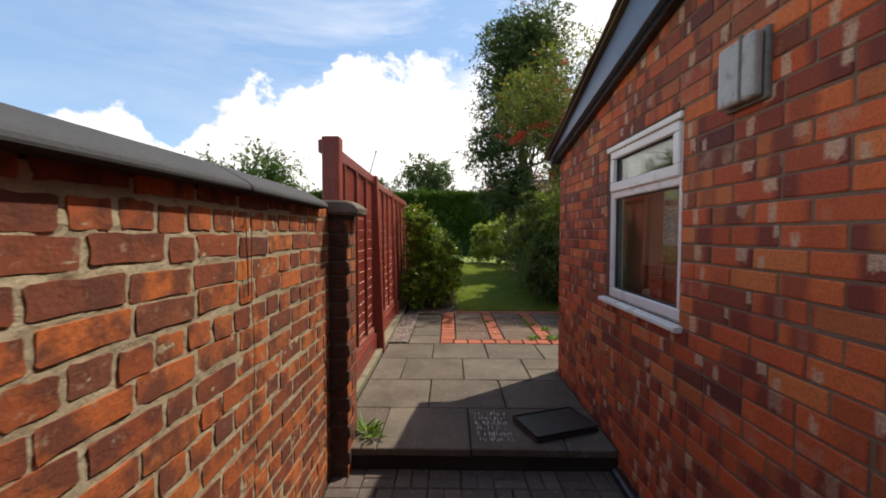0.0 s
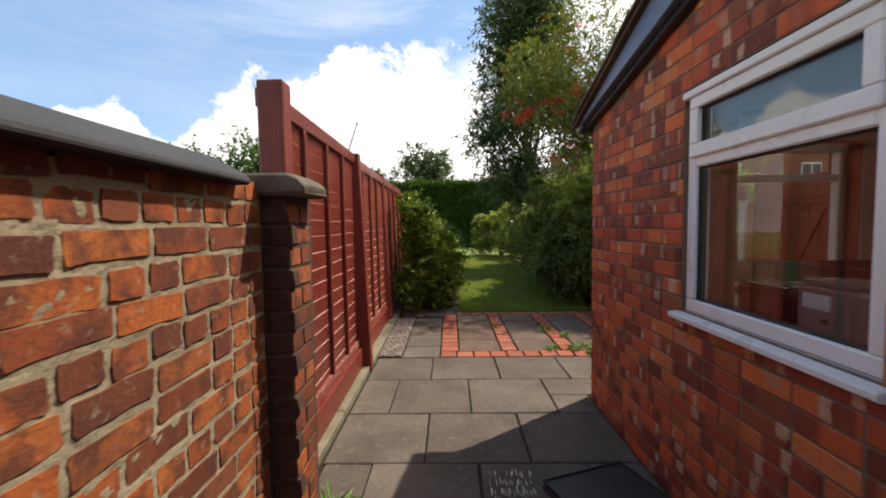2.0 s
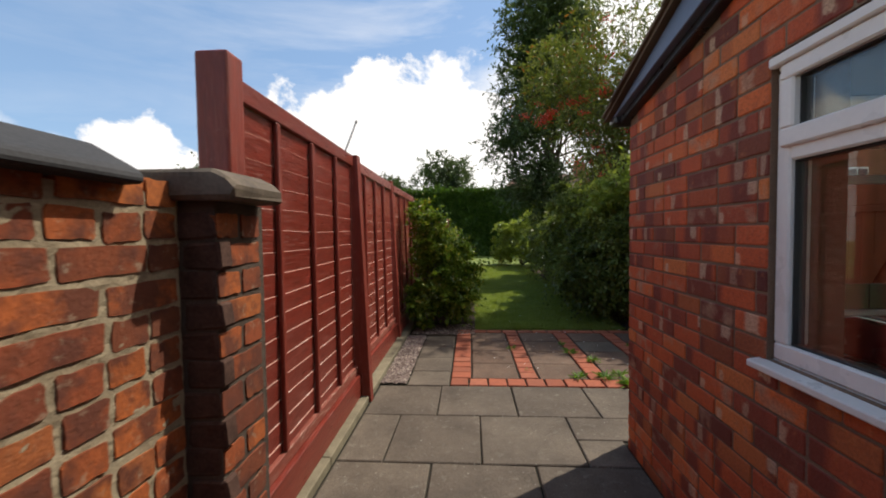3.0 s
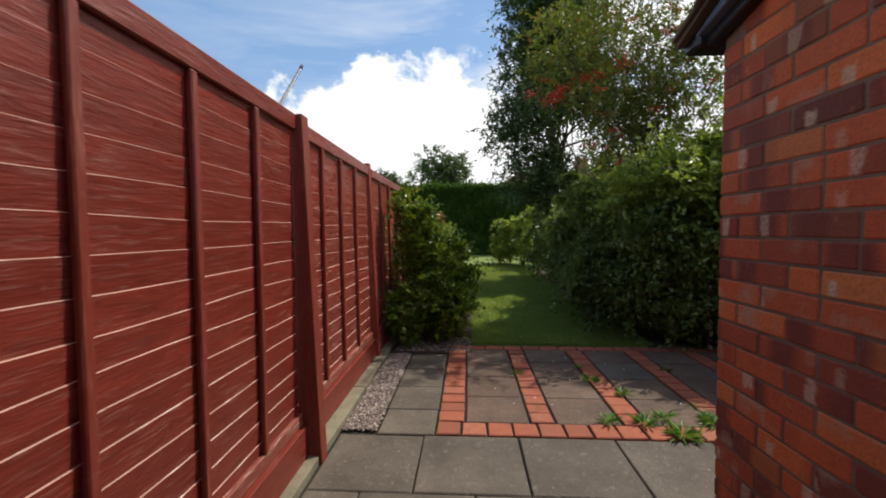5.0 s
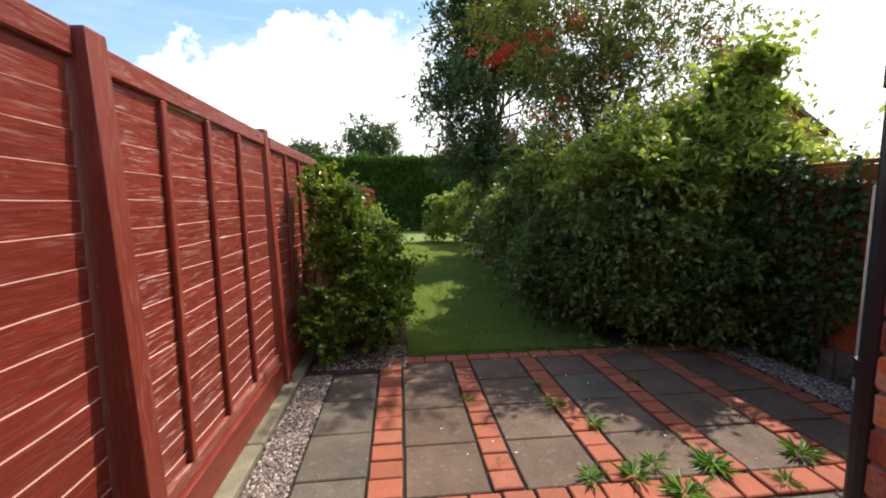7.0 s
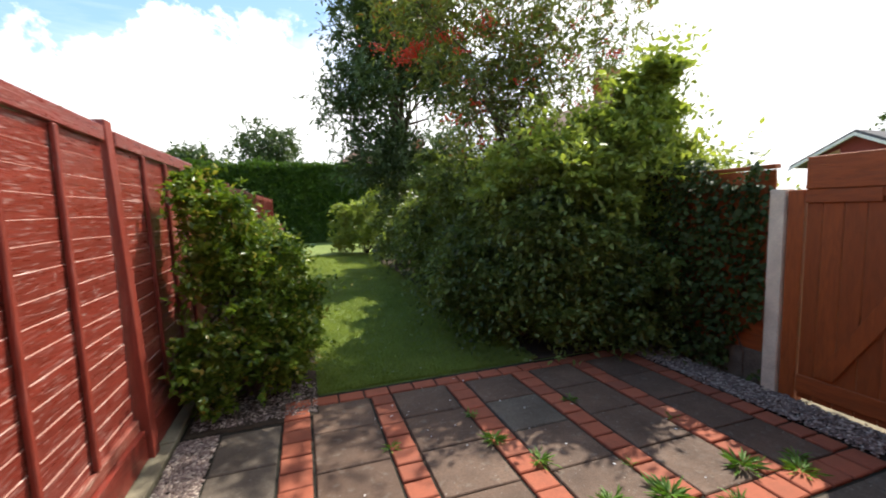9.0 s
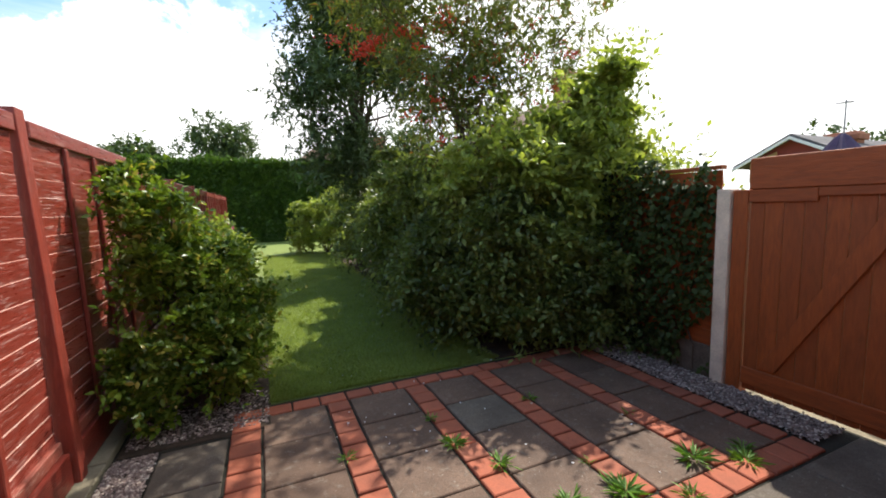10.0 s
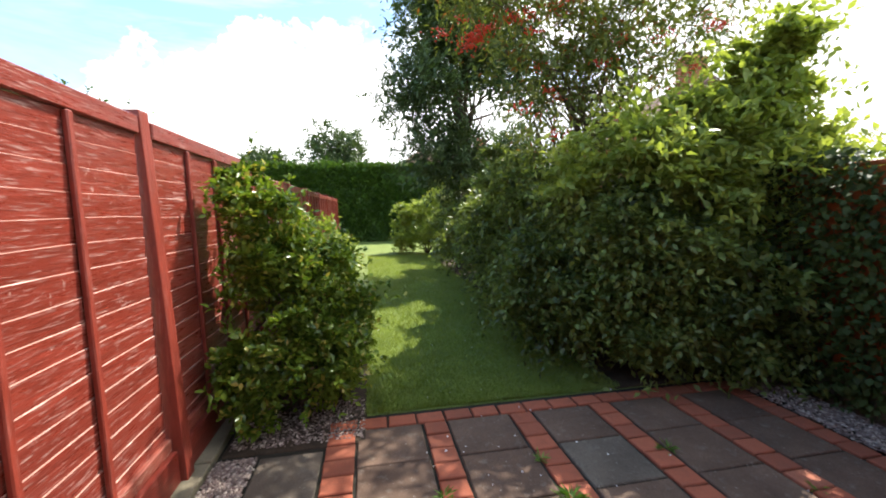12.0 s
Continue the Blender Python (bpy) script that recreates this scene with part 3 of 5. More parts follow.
tagged(mesh_object("path", box(3.52, 4.7, -40, 7.03, -0.4, -0.022), EDGE_CONC), "pale concrete path outside the garden gate", "path", kind="structure")
patio_bed = tagged(mesh_object("patio", box(-0.86, 3.52, 2.45, 7.03, -0.4, -0.016), JOINT), "raised patio of grey flags edged with red pavers", "patio", kind="structure")
yard = tagged(mesh_object("yard", box(-0.86, 1.3, -6, 2.45, -0.5, FLOOR_LOW - 0.012), JOINT), "lower yard of dark brown block paving", "yard", kind="structure")
step = thing("step", 0.2, 2.44, FLOOR_LOW, "low dark concrete step up to the patio", "step", kind="structure")
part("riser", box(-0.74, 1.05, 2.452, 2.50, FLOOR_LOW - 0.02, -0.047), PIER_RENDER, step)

# boundary wall of old brick
wall_left = tagged(mesh_object("wall_left", box(-0.95, -0.734, -5.0, 2.36, -0.4, 1.47), OLD_MORTAR), "old orange and plum brick boundary wall with flush mortar", "wall", kind="structure")
ny, nz = 250, 140
gy, gz = np.meshgrid(np.linspace(-1.2, 2.358, ny), np.linspace(-0.2, 1.469, nz), indexing="ij")
gx = np.array([-0.7268 + 0.0038 * noise.noise((a * 21, b * 26, 0.0)) + 0.0022 * noise.noise((a * 70, b * 70, 4.0)) for a, b in zip(gy.ravel(), gz.ravel())])
i = (np.arange(ny - 1)[:, None] * nz + np.arange(nz - 1)[None]).ravel()
me = bpy.data.meshes.new("pointing")
me.from_pydata(np.stack([gx, gy.ravel(), gz.ravel()], axis=1).tolist(), [], np.stack([i, i + nz, i + nz + 1, i + 1], axis=1).tolist())
me.materials.append(OLD_MORTAR)
pointing = tagged(new("pointing", me), "uneven flush lime pointing smeared over the brick edges")
pointing.parent = wall_left
pier = tagged(mesh_object("pier", box(-0.95, -0.622, 2.362, 2.617, -0.4, 1.452), PIER_RENDER), "brick end pier of the boundary wall with a rendered side darkened as shade", "pier", kind="structure")
coping = thing("coping", -0.8, 0, 1.46, "dark grey weathered concrete ridge coping on the old wall", "coping", kind="structure")
y = -5.0
for i, ln in enumerate((1.2, 1.1, 1.25, 0.9, 1.0, 0.86, 0.88)):
    y1 = min(y + ln, 2.335)
    dx, dz, tw = rng.uniform(-0.008, 0.008), rng.uniform(-0.006, 0.006), rng.uniform(-0.004, 0.004)
    prof = [(-0.676 + dx, 1.474 + dz), (-0.672 + dx, 1.492 + dz), (-0.688 + dx, 1.508 + dz), (-0.80, 1.572 + dz), (-0.90, 1.58 + dz), (-1.0, 1.50 + dz), (-1.0, 1.462 + dz)]
    bm = prism(prof, 1, y + 0.004, y1 - 0.004, bevel=0.006)
    for v in bm.verts:
        v.co.z += tw * (1 if v.co.y > (y + y1) / 2 else -1)
    part("coping_stone", bm, COPING, coping)
    y = y1
cap = thing("pier_cap", -0.75, 2.46, 1.45, "rough brown stone cap with a chamfered edge on the brick pier", "cap", kind="structure")
bm = prism([(-0.99, 1.455), (-0.545, 1.455), (-0.535, 1.485), (-0.56, 1.512), (-0.60, 1.535), (-0.98, 1.54)], 1, 2.325, 2.60, bevel=0.008)
for v in bm.verts:
    v.co += Vector(rng.uniform(-0.004, 0.004, 3))
part("stone", bm, CAP_STONE, cap)

# house wall with its window opening
HX = 1.056
WY0, WY1, WZ0, WZ1 = 1.815, 2.70, 0.925, 1.915
EAVE_Y = 3.885


def soffit(yy):
    return 2.02 + 0.182 * (3.93 - yy)


house = thing("house", 1.3, 1.0, FLOOR_LOW, "single-storey red multi-brick extension with a sloping roof verge", "house", kind="structure")
for nm, pts in (("wall", [(-6, -0.4), (WY0, -0.4), (WY0, soffit(WY0)), (-6, soffit(-6))]), ("wall", [(WY1, -0.4), (EAVE_Y - 0.006, -0.4), (EAVE_Y - 0.006, soffit(EAVE_Y)), (WY1, soffit(WY1))]),
                ("wall", [(WY0, -0.4), (WY1, -0.4), (WY1, WZ0), (WY0, WZ0)]), ("wall", [(WY0, WZ1), (WY1, WZ1), (WY1, soffit(WY1)), (WY0, soffit(WY0))])):
    part(nm, prism(pts, 0, HX, HX + 0.24), HOUSE_MORTAR, house)
KX0, KX1, KZ0, KZ1 = 1.90, 2.76, 0.92, 1.86        # kitchen window in the end wall
for x0, x1, z0, z1 in ((HX + 0.24, KX0, -0.4, 2.02), (KX1, 3.49, -0.4, 2.02), (KX0, KX1, -0.4, KZ0), (KX0, KX1, KZ1, 2.02)):
    part("end_wall", box(x0, x1, EAVE_Y - 0.25, EAVE_Y - 0.006, z0, z1), FAR_BRICK, house)
for x0, x1, z0, z1 in ((HX + 0.245, KX0, 1.06, 2.05), (KX1, 3.255, 1.06, 2.05), (KX0, KX1, KZ1, 2.05)):
    part("lining", box(x0, x1, EAVE_Y - 0.27, EAVE_Y - 0.254, z0, z1), PLASTER, house, "cream painted plaster")
part("rear_wall", box(HX + 0.24, 3.49, -6.0, -5.76, -0.4, 3.6), FAR_BRICK, house)
for q in ((-5.76, 0.6, -0.4, 2.05), (2.6, EAVE_Y - 0.25, -0.4, 2.05), (0.6, 2.6, -0.4, 0.5)):
    part("inner_wall", box(3.26, 3.49, *q), PLASTER, house)
# roof: felted deck, black trim along the bricks, blue-grey board, tile edge
R0, R1 = -6.0, 3.99


def upper(yy):
    return 2.06 + 0.315 * (R1 - yy)


part("verge_trim", prism([(R0, soffit(R0) - 0.005), (R1 - 0.03, soffit(R1 - 0.03) - 0.005), (R1, soffit(R1) + 0.045), (R0, soffit(R0) + 0.06)], 0, HX - 0.05, HX + 0.2, bevel=0.006), BLACK_PLASTIC, house, "black plastic verge trim")
part("barge_board", prism([(R0, soffit(R0) + 0.05), (R1 - 0.005, soffit(R1) + 0.035), (R1 - 0.005, upper(R1) - 0.01), (R0, upper(R0) - 0.03)], 0, HX - 0.085, HX + 0.15, bevel=0.004), BLUE_BOARD, house, "blue-grey painted barge board")
part("gutter_end", prism([(R1 - 0.08, 2.015), (R1 + 0.02, 2.015), (R1 + 0.035, 2.08), (R1 - 0.08, 2.08)], 0, HX - 0.085, 2.7, bevel=0.012), BLACK_PLASTIC, house, "black plastic eaves gutter")
roof = prism([(R0, upper(R0) - 0.028), (R1 + 0.02, upper(R1) - 0.01), (R1 + 0.02, upper(R1) + 0.02), (R0, upper(R0) + 0.012)], 0, HX - 0.115, 3.7)
part("roof_deck", roof, ROOF_FELT, house, "mossy brown roof covering")
yy = R1
for i in range(26):
    z = upper(yy)
    part("verge_tile", prism([(yy + 0.02, z + 0.012), (yy + 0.02, z + 0.032), (yy - 0.18, z + 0.092), (yy - 0.18, z + 0.072)], 0, HX - 0.128 - rng.uniform(0, 0.01), HX + 0.2, bevel=0.003), ROOF_FELT, house)
    yy -= 0.165
downpipe = thing("downpipe", 1.15, 3.955, 0, "black plastic rainwater downpipe at the house corner", "drainpipe")
part("pipe", tube([(1.15, 3.955, -0.02), (1.15, 3.955, 1.8), (1.15, 3.975, 1.95), (1.15, 3.975, 2.02)], [0.034] * 4, 14), BLACK_PLASTIC, downpipe)
for z in (0.45, 1.05, 1.7):
    part("bracket", tube([(1.15, 3.955, z), (1.15, 3.955, z + 0.045)], [0.040] * 2, 14), BLACK_PLASTIC, downpipe)
    part("lug", box(1.10, 1.20, 3.885, 3.922, z + 0.005, z + 0.04, 0.004), BLACK_PLASTIC, downpipe)

# the window
FX = 1.072
window = thing("window_1", FX, 2.26, WZ0, "white plastic window with a top-hung fanlight over a fixed pane", "window", kind="structure")


def bar(nm, y0, y1, z0, z1, x0=FX, x1=FX + 0.07, mat=None, bevel=0.006, parent=None, label=""):
    return part(nm, box(x0, x1, y0, y1, z0, z1, bevel), mat or UPVC, parent or window, label)


TZ = 1.60
bar("head", WY0 + 0.003, WY1 - 0.003, WZ1 - 0.058, WZ1 - 0.003)
bar("window_frame", WY0 + 0.003, WY1 - 0.003, WZ0 + 0.003, WZ0 + 0.06)
bar("jamb", WY0 + 0.003, WY0 + 0.06, WZ0 + 0.06, WZ1 - 0.058)
bar("jamb", WY1 - 0.06, WY1 - 0.003, WZ0 + 0.06, WZ1 - 0.058)
bar("transom", WY0 + 0.06, WY1 - 0.06, TZ - 0.03, TZ + 0.03)
bar("drip_bar", WY0 + 0.0, WY1 - 0.0, WZ1 - 0.045, WZ1 - 0.012, FX - 0.03, FX - 0.002, bevel=0.005)
sash = bar("sash", WY0 + 0.035, WY1 - 0.035, TZ + 0.012, TZ + 0.07, FX - 0.018, FX + 0.05)
for a in ((WY0 + 0.035, WY1 - 0.035, WZ1 - 0.095, WZ1 - 0.045), (WY0 + 0.035, WY0 + 0.09, TZ + 0.07, WZ1 - 0.095), (WY1 - 0.09, WY1 - 0.035, TZ + 0.07, WZ1 - 0.095)):
    bar("sash_bar", *a, FX - 0.018, FX + 0.05, parent=sash)
for (y0, y1, z0, z1) in ((WY0 + 0.09, WY1 - 0.09, TZ + 0.07, WZ1 - 0.095), (WY0 + 0.06, WY1 - 0.06, WZ0 + 0.06, TZ - 0.03)):
    s = 0.004
    xo = FX + (0.0 if z0 > TZ else 0.012)
    for q in ((y0, y1, z0, z0 + s), (y0, y1, z1 - s, z1), (y0, y0 + s, z0 + s, z1 - s), (y1 - s, y1, z0 + s, z1 - s)):
        bar("seal", *q, xo + 0.004, xo + 0.04, SEAL, 0.0)
    p = part("pane", box(xo + 0.012, xo + 0.016, y0 + 0.002, y1 - 0.002, z0 + 0.002, z1 - 0.002), GLASS, window)
    p.visible_shadow = False
    q = part("pane", box(xo + 0.03, xo + 0.034, y0 + 0.002, y1 - 0.002, z0 + 0.002, z1 - 0.002), GLASS, window)
    q.visible_shadow = False
part("window_sill", prism([(1.012, 0.893), (1.012, 0.915), (FX + 0.02, 0.928), (FX + 0.07, 0.928), (FX + 0.07, 0.903), (1.03, 0.886)], 1, WY0 - 0.03, WY1 + 0.035, bevel=0.003), UPVC, window)
# the room behind it
room_floor = tagged(mesh_object("floor", box(HX + 0.24, 3.26, -5.76, EAVE_Y - 0.25, -0.35, -0.05), DARK_TOP), "dark kitchen floor", "floor", kind="structure")
ceiling = tagged(mesh_object("ceiling", box(HX + 0.24, 3.26, -5.76, EAVE_Y - 0.25, 2.06, 2.1), PLASTER), "plain plaster kitchen ceiling", "ceiling", kind="structure")
unit = thing("kitchen_unit", 1.6, 2.2, -0.05, "dark kitchen base unit under the window", "cabinet")
part("body", box(HX + 0.25, 1.88, 0.6, 3.4, -0.05, 0.84, 0.004), MAROON, unit)
top = tagged(mesh_object("worktop", box(HX + 0.25, 1.92, 0.6, 3.45, 0.841, 0.88, 0.006), DARK_TOP), "dark speckled laminate kitchen worktop", "worktop")
micro = thing("bread_maker", 1.5, 2.37, 0.88, "grey bread maker with a pale control panel on the worktop", "appliance")
part("body", box(1.40, 1.64, 2.25, 2.49, 0.883, 1.08, 0.022, seg=3), STEEL_GREY, micro)
part("lid", box(1.41, 1.63, 2.26, 2.48, 1.081, 1.10, 0.008, seg=2), STEEL_GREY, micro)
part("panel", box(1.392, 1.40, 2.33, 2.45, 0.99, 1.05, 0.002), WHITE_PAINT, micro, "pale control panel")
part("button", box(1.394, 1.40, 2.34, 2.37, 0.94, 0.96, 0.002), SEAL, micro)
pot = thing("toaster", 1.5, 2.72, 0.88, "dark red rounded toaster on the worktop", "toaster")
part("body", box(1.42, 1.62, 2.58, 2.88, 0.89, 1.04, 0.045, seg=4), MAROON, pot)
part("slot", box(1.47, 1.50, 2.62, 2.84, 1.036, 1.042, 0.001), SEAL, pot)
part("slot", box(1.54, 1.57, 2.62, 2.84, 1.036, 1.042, 0.001), SEAL, pot)
part("foot", box(1.43, 1.61, 2.59, 2.87, 0.881, 0.892, 0.002), SEAL, pot)
tiles = thing("wall_tiles", 1.6, EAVE_Y - 0.26, 0.9, "dark glazed tile splashback along the worktop", "tiles", kind="structure")
for k in range(13):
    for j in range(2):
        part("tile", box(HX + 0.25 + k * 0.15, HX + 0.397 + k * 0.15, EAVE_Y - 0.268, EAVE_Y - 0.256, 0.76 + j * 0.15, 0.907 + j * 0.15, 0.002), DARK_TILE, tiles)
board = thing("bread_board", 1.62, 3.1, 0.88, "white plastic chopping board on the worktop", "chopping board")
part("plate", box(1.36, 1.72, 2.93, 3.25, 0.882, 0.90, 0.006), WHITE_PAINT, board)
window_2 = thing("window_2", 2.33, EAVE_Y - 0.1, KZ0, "white plastic kitchen window in the end wall facing the gate", "window", kind="structure")
KY0, KY1 = EAVE_Y - 0.16, EAVE_Y - 0.09
for x0, x1, z0, z1 in ((KX0, KX1, KZ0, KZ0 + 0.06), (KX0, KX1, KZ1 - 0.06, KZ1), (KX0, KX0 + 0.06, KZ0 + 0.06, KZ1 - 0.06), (KX1 - 0.06, KX1, KZ0 + 0.06, KZ1 - 0.06), (KX0 + 0.06, KX1 - 0.06, 1.60, 1.65)):
    part("window_frame", box(x0 + 0.002, x1 - 0.002, KY0, KY1, z0 + 0.002, z1 - 0.002, 0.005), UPVC, window_2)
for z0, z1 in ((KZ0 + 0.06, 1.60), (1.65, KZ1 - 0.06)):
    p = part("pane", box(KX0 + 0.06, KX1 - 0.06, KY0 + 0.03, KY0 + 0.034, z0, z1), GLASS, window_2)
    p.visible_shadow = False
part("window_sill", box(KX0 - 0.02, KX1 + 0.02, EAVE_Y - 0.30, KY0, KZ0 - 0.03, KZ0 - 0.002, 0.005), UPVC, window_2)
door = thing("door_1", 3.23, 2.6, -0.05, "brown wooden inner door in the kitchen", "door", kind="structure")
part("leaf", box(3.215, 3.255, 2.65, 3.45, -0.05, 1.98, 0.004), DOOR_WOOD, door)
part("door_handle", tube([(3.19, 2.75, 1.0), (3.19, 2.85, 1.0)], [0.01, 0.01], 8), GALV, door)
# wall lamp, cable
lamp = thing("wall_lamp", 1.0, 1.43, 1.8, "grimy grey bulkhead lamp with a ribbed plastic cover", "lamp")
part("base", box(1.034, HX, 1.30, 1.505, 1.79, 2.03, 0.008, seg=2), LAMP_GREY, lamp)
part("cover", box(0.995, 1.033, 1.31, 1.495, 1.80, 2.02, 0.016, seg=3), LAMP_LENS, lamp, "clouded ribbed lamp cover")
part("clamp_strip", box(0.989, 1.036, 1.365, 1.378, 1.797, 2.023, 0.004), LAMP_GREY, lamp)
cable = thing("cable", -0.71, 1.35, 1.4, "thin dark cable hanging from a nail on the old wall", "cable")
part("nail", tube([(-0.73, 1.36, 1.405), (-0.695, 1.36, 1.41)], [0.005, 0.004], 6), GALV, cable)
part("wire", tube([(-0.702, 1.36, 1.405), (-0.711, 1.375, 1.25), (-0.712, 1.37, 1.1), (-0.711, 1.385, 0.95), (-0.712, 1.37, 0.3)], [0.0014] * 5, 6), SEAL, cable)
part("wire", tube([(-0.702, 1.355, 1.405), (-0.709, 1.33, 1.39), (-0.711, 1.345, 1.25), (-0.712, 1.35, 1.12)], [0.0018] * 4, 6), SEAL, cable)
# closing wall of the house behind
tagged(mesh_object("wall_back", box(-0.95, HX, -6.2, -6.0, -0.4, 3.2), FAR_BRICK), "plain brick wall closing the yard", "wall", kind="structure")

# ---- fences and gate ----
FENCE_X = -0.835


def lean(ob, dx, back, swing=0.0):
    """Shift a thing sideways, lean it back by degrees and swing it round its base."""
    ob.matrix_basis = pose(ob.location.x + dx, ob.location.y, ob.location.z, 0, -back, swing)
    return ob


def warp(ob, y0, y1, near, far):
    """Bend a panel between two posts: near and far are (shift, lean in degrees) at its ends."""
    for child in ob.children:
        for v in child.data.vertices:
            t = min(max((v.co.y - y0) / (y1 - y0), 0), 1)
            v.co.x += near[0] + t * (far[0] - near[0]) - v.co.z * math.tan(radians(near[1] + t * (far[1] - near[1])))
    return ob


def fence_post(y, w=0.095, top=1.985, front=-0.775, depth=0.1):
    post = thing("fence_post", FENCE_X, y, 0, "square red-stained timber fence post", "fence post", "fence posts")
    bm = box(front - depth, front, y - w / 2, y + w / 2, -0.1, top, 0.007, seg=2)
    part("shaft", bm, FENCE_Z, post)
    return post


def fence_panel(y0, y1, battens, top=1.965, base=0.24, board=True, wood=FENCE_CHALK_SHEEN):
    """A lap panel: overlapping waney slats between rails, upright battens, a gravel board below."""
    p = thing("fence", FENCE_X, (y0 + y1) / 2, 0, "red-stained overlapping timber slat fence panel with chalky wear, painted-in sheen and lit edges", "fence", "red lap fence")
    n = int((top - 0.09 - base) / 0.1)
    pitch = (top - 0.09 - base) / n
    for i in range(n):
        z = base + i * pitch
        m = 9
        bm = bmesh.new()
        rows = []
        wob, ph = rng.uniform(0.002, 0.006), rng.uniform(0, 6)
        for k in range(m + 1):
            t = k / m
            yy = y0 + 0.012 + t * (y1 - y0 - 0.024)
            dz = wob * math.sin(ph + t * 7) + rng.uniform(-0.0015, 0.0015)
            xo = FENCE_X + 0.012
            rows.append([bm.verts.new(q) for q in ((xo - 0.002, yy, z + pitch + 0.001 + dz), (xo + 0.0025, yy, z + pitch - 0.0005 + dz), (xo + 0.004, yy, z + pitch - 0.002 + dz), (xo - 0.002, yy, z - 0.02), (xo - 0.012, yy, z - 0.02))])
        for a, b in zip(rows, rows[1:]):
            for q in range(5):
                bm.faces.new((a[q], b[q], b[(q + 1) % 5], a[(q + 1) % 5])).material_index = 1 if q < 2 else 0
        bm.faces.new(rows[0][::-1])
        bm.faces.new(rows[-1])
        bmesh.ops.recalc_face_normals(bm, faces=bm.faces)
        part("slat", bm, wood, p).data.materials.append(FENCE_EDGE)
    part("top_rail", box(FENCE_X - 0.03, FENCE_X + 0.038, y0 + 0.004, y1 - 0.004, top - 0.09, top, 0.006), wood, p)
    part("bottom_rail", box(FENCE_X - 0.02, FENCE_X + 0.036, y0 + 0.004, y1 - 0.004, base - 0.02, base + 0.05, 0.005), FENCE_WORN, p)
    for b in battens:
        part("batten", box(FENCE_X + 0.018, FENCE_X + 0.042, b - 0.018, b + 0.018, base + 0.052, top - 0.092, 0.005), FENCE_Z, p)
    if board:
        part("gravel_board", box(FENCE_X + 0.015, FENCE_X + 0.062, y0 + 0.004, y1 - 0.004, 0.035, base - 0.022, 0.005), FENCE_Y, p)
    return p


end_post = thing("fence_post", -0.785, 2.66, 0, "broad red-stained end post standing behind the brick pier", "fence post", "fence posts")
part("shaft", box(-0.845, -0.728, 2.622, 2.722, -0.1, 1.98, 0.012, seg=3), FENCE_Z, end_post)
lean(fence_post(4.58, depth=0.14), 0.03, 2.2)
lean(fence_post(6.48, top=2.02, depth=0.12), -0.05, 2.4)
lean(fence_post(8.35, top=1.95, front=-0.79), -0.05, 1.4)
warp(fence_panel(2.725, 4.532, (3.215, 3.66, 4.095), top=1.982, wood=FENCE_Y), 2.725, 4.532, (-0.03, 0.2), (-0.048, 0.2))
warp(fence_panel(4.628, 6.422, (5.06, 5.48, 5.91), top=1.985), 4.628, 6.422, (-0.082, 0.2), (-0.08, 0.9))
warp(fence_panel(6.538, 8.302, (6.96, 7.42, 7.86), top=1.975), 6.538, 8.302, (-0.075, 0.9), (-0.05, 1.3))
# further on the panels drop a little
for k in range(6):
    y0 = 8.40 + 1.85 * k
    lean(fence_panel(y0, y0 + 1.75, (y0 + 0.44, y0 + 0.88, y0 + 1.31), top=1.88 + 0.012 * k), -0.05, 1.0)
    lean(fence_post(y0 + 1.80, top=1.92 + 0.012 * k, front=-0.785), -0.05, 1.0)
edging = thing("edging", -0.79, 4.6, -0.02, "pale mossy concrete strip under the fence", "edging", kind="structure")
for k in range(5):
    part("kerb", box(-0.90, -0.762, 2.63 + 0.99 * k, 3.612 + 0.99 * k, -0.05, 0.034, 0.006, jitter=0.004), EDGE_CONC, edging)

pole = thing("pole", -0.86, 4.345, 1.975, "thin grey metal rod sticking up from the fence's top rail", "pole")
part("rod", tube([(-0.862, 4.325, 1.95), (-0.848, 4.45, 2.10), (-0.835, 4.575, 2.25)], [0.008, 0.008, 0.007], 8), GALV, pole)
part("tip", tube([(-0.8355, 4.57, 2.245), (-0.834, 4.588, 2.265)], [0.010, 0.009], 8), SEAL, pole)

# gate in the right-hand boundary
GX = 3.50
gate = thing("gate", GX, 4.9, 0.03, "orange-stained ledged and braced timber garden gate, closed", "gate")
yy = 4.05
while yy < 5.55:
    part("board", box(GX, GX + 0.022, yy + 0.002, min(yy + 0.118, 5.585), 0.022, 1.56, 0.003), GATE_Z, gate)
    yy += 0.12
part("top_ledge", box(GX - 0.03, GX, 4.05, 5.585, 1.55, 1.775, 0.005), GATE_Y, gate)
part("ledge", box(GX - 0.026, GX, 4.05, 5.17, 1.49, 1.547, 0.004), GATE_Y, gate)
part("ledge", box(GX - 0.026, GX, 5.172, 5.585, 1.455, 1.547, 0.004), GATE_Y, gate)
part("bottom_ledge", box(GX - 0.024, GX, 4.05, 5.585, 0.07, 0.20, 0.004), GATE_Y, gate)
part("brace", prism([(5.47, 0.224), (5.36, 0.224), (4.66, 1.486), (4.80, 1.486)], 0, GX - 0.024, GX - 0.001, bevel=0.003), GATE_Z, gate)
jamb = thing("gate_post", GX, 5.65, 0, "orange-stained timber gate jamb", "gate post")
part("shaft", box(GX - 0.02, GX + 0.08, 5.595, 5.70, -0.05, 1.55, 0.005), GATE_Z, jamb)
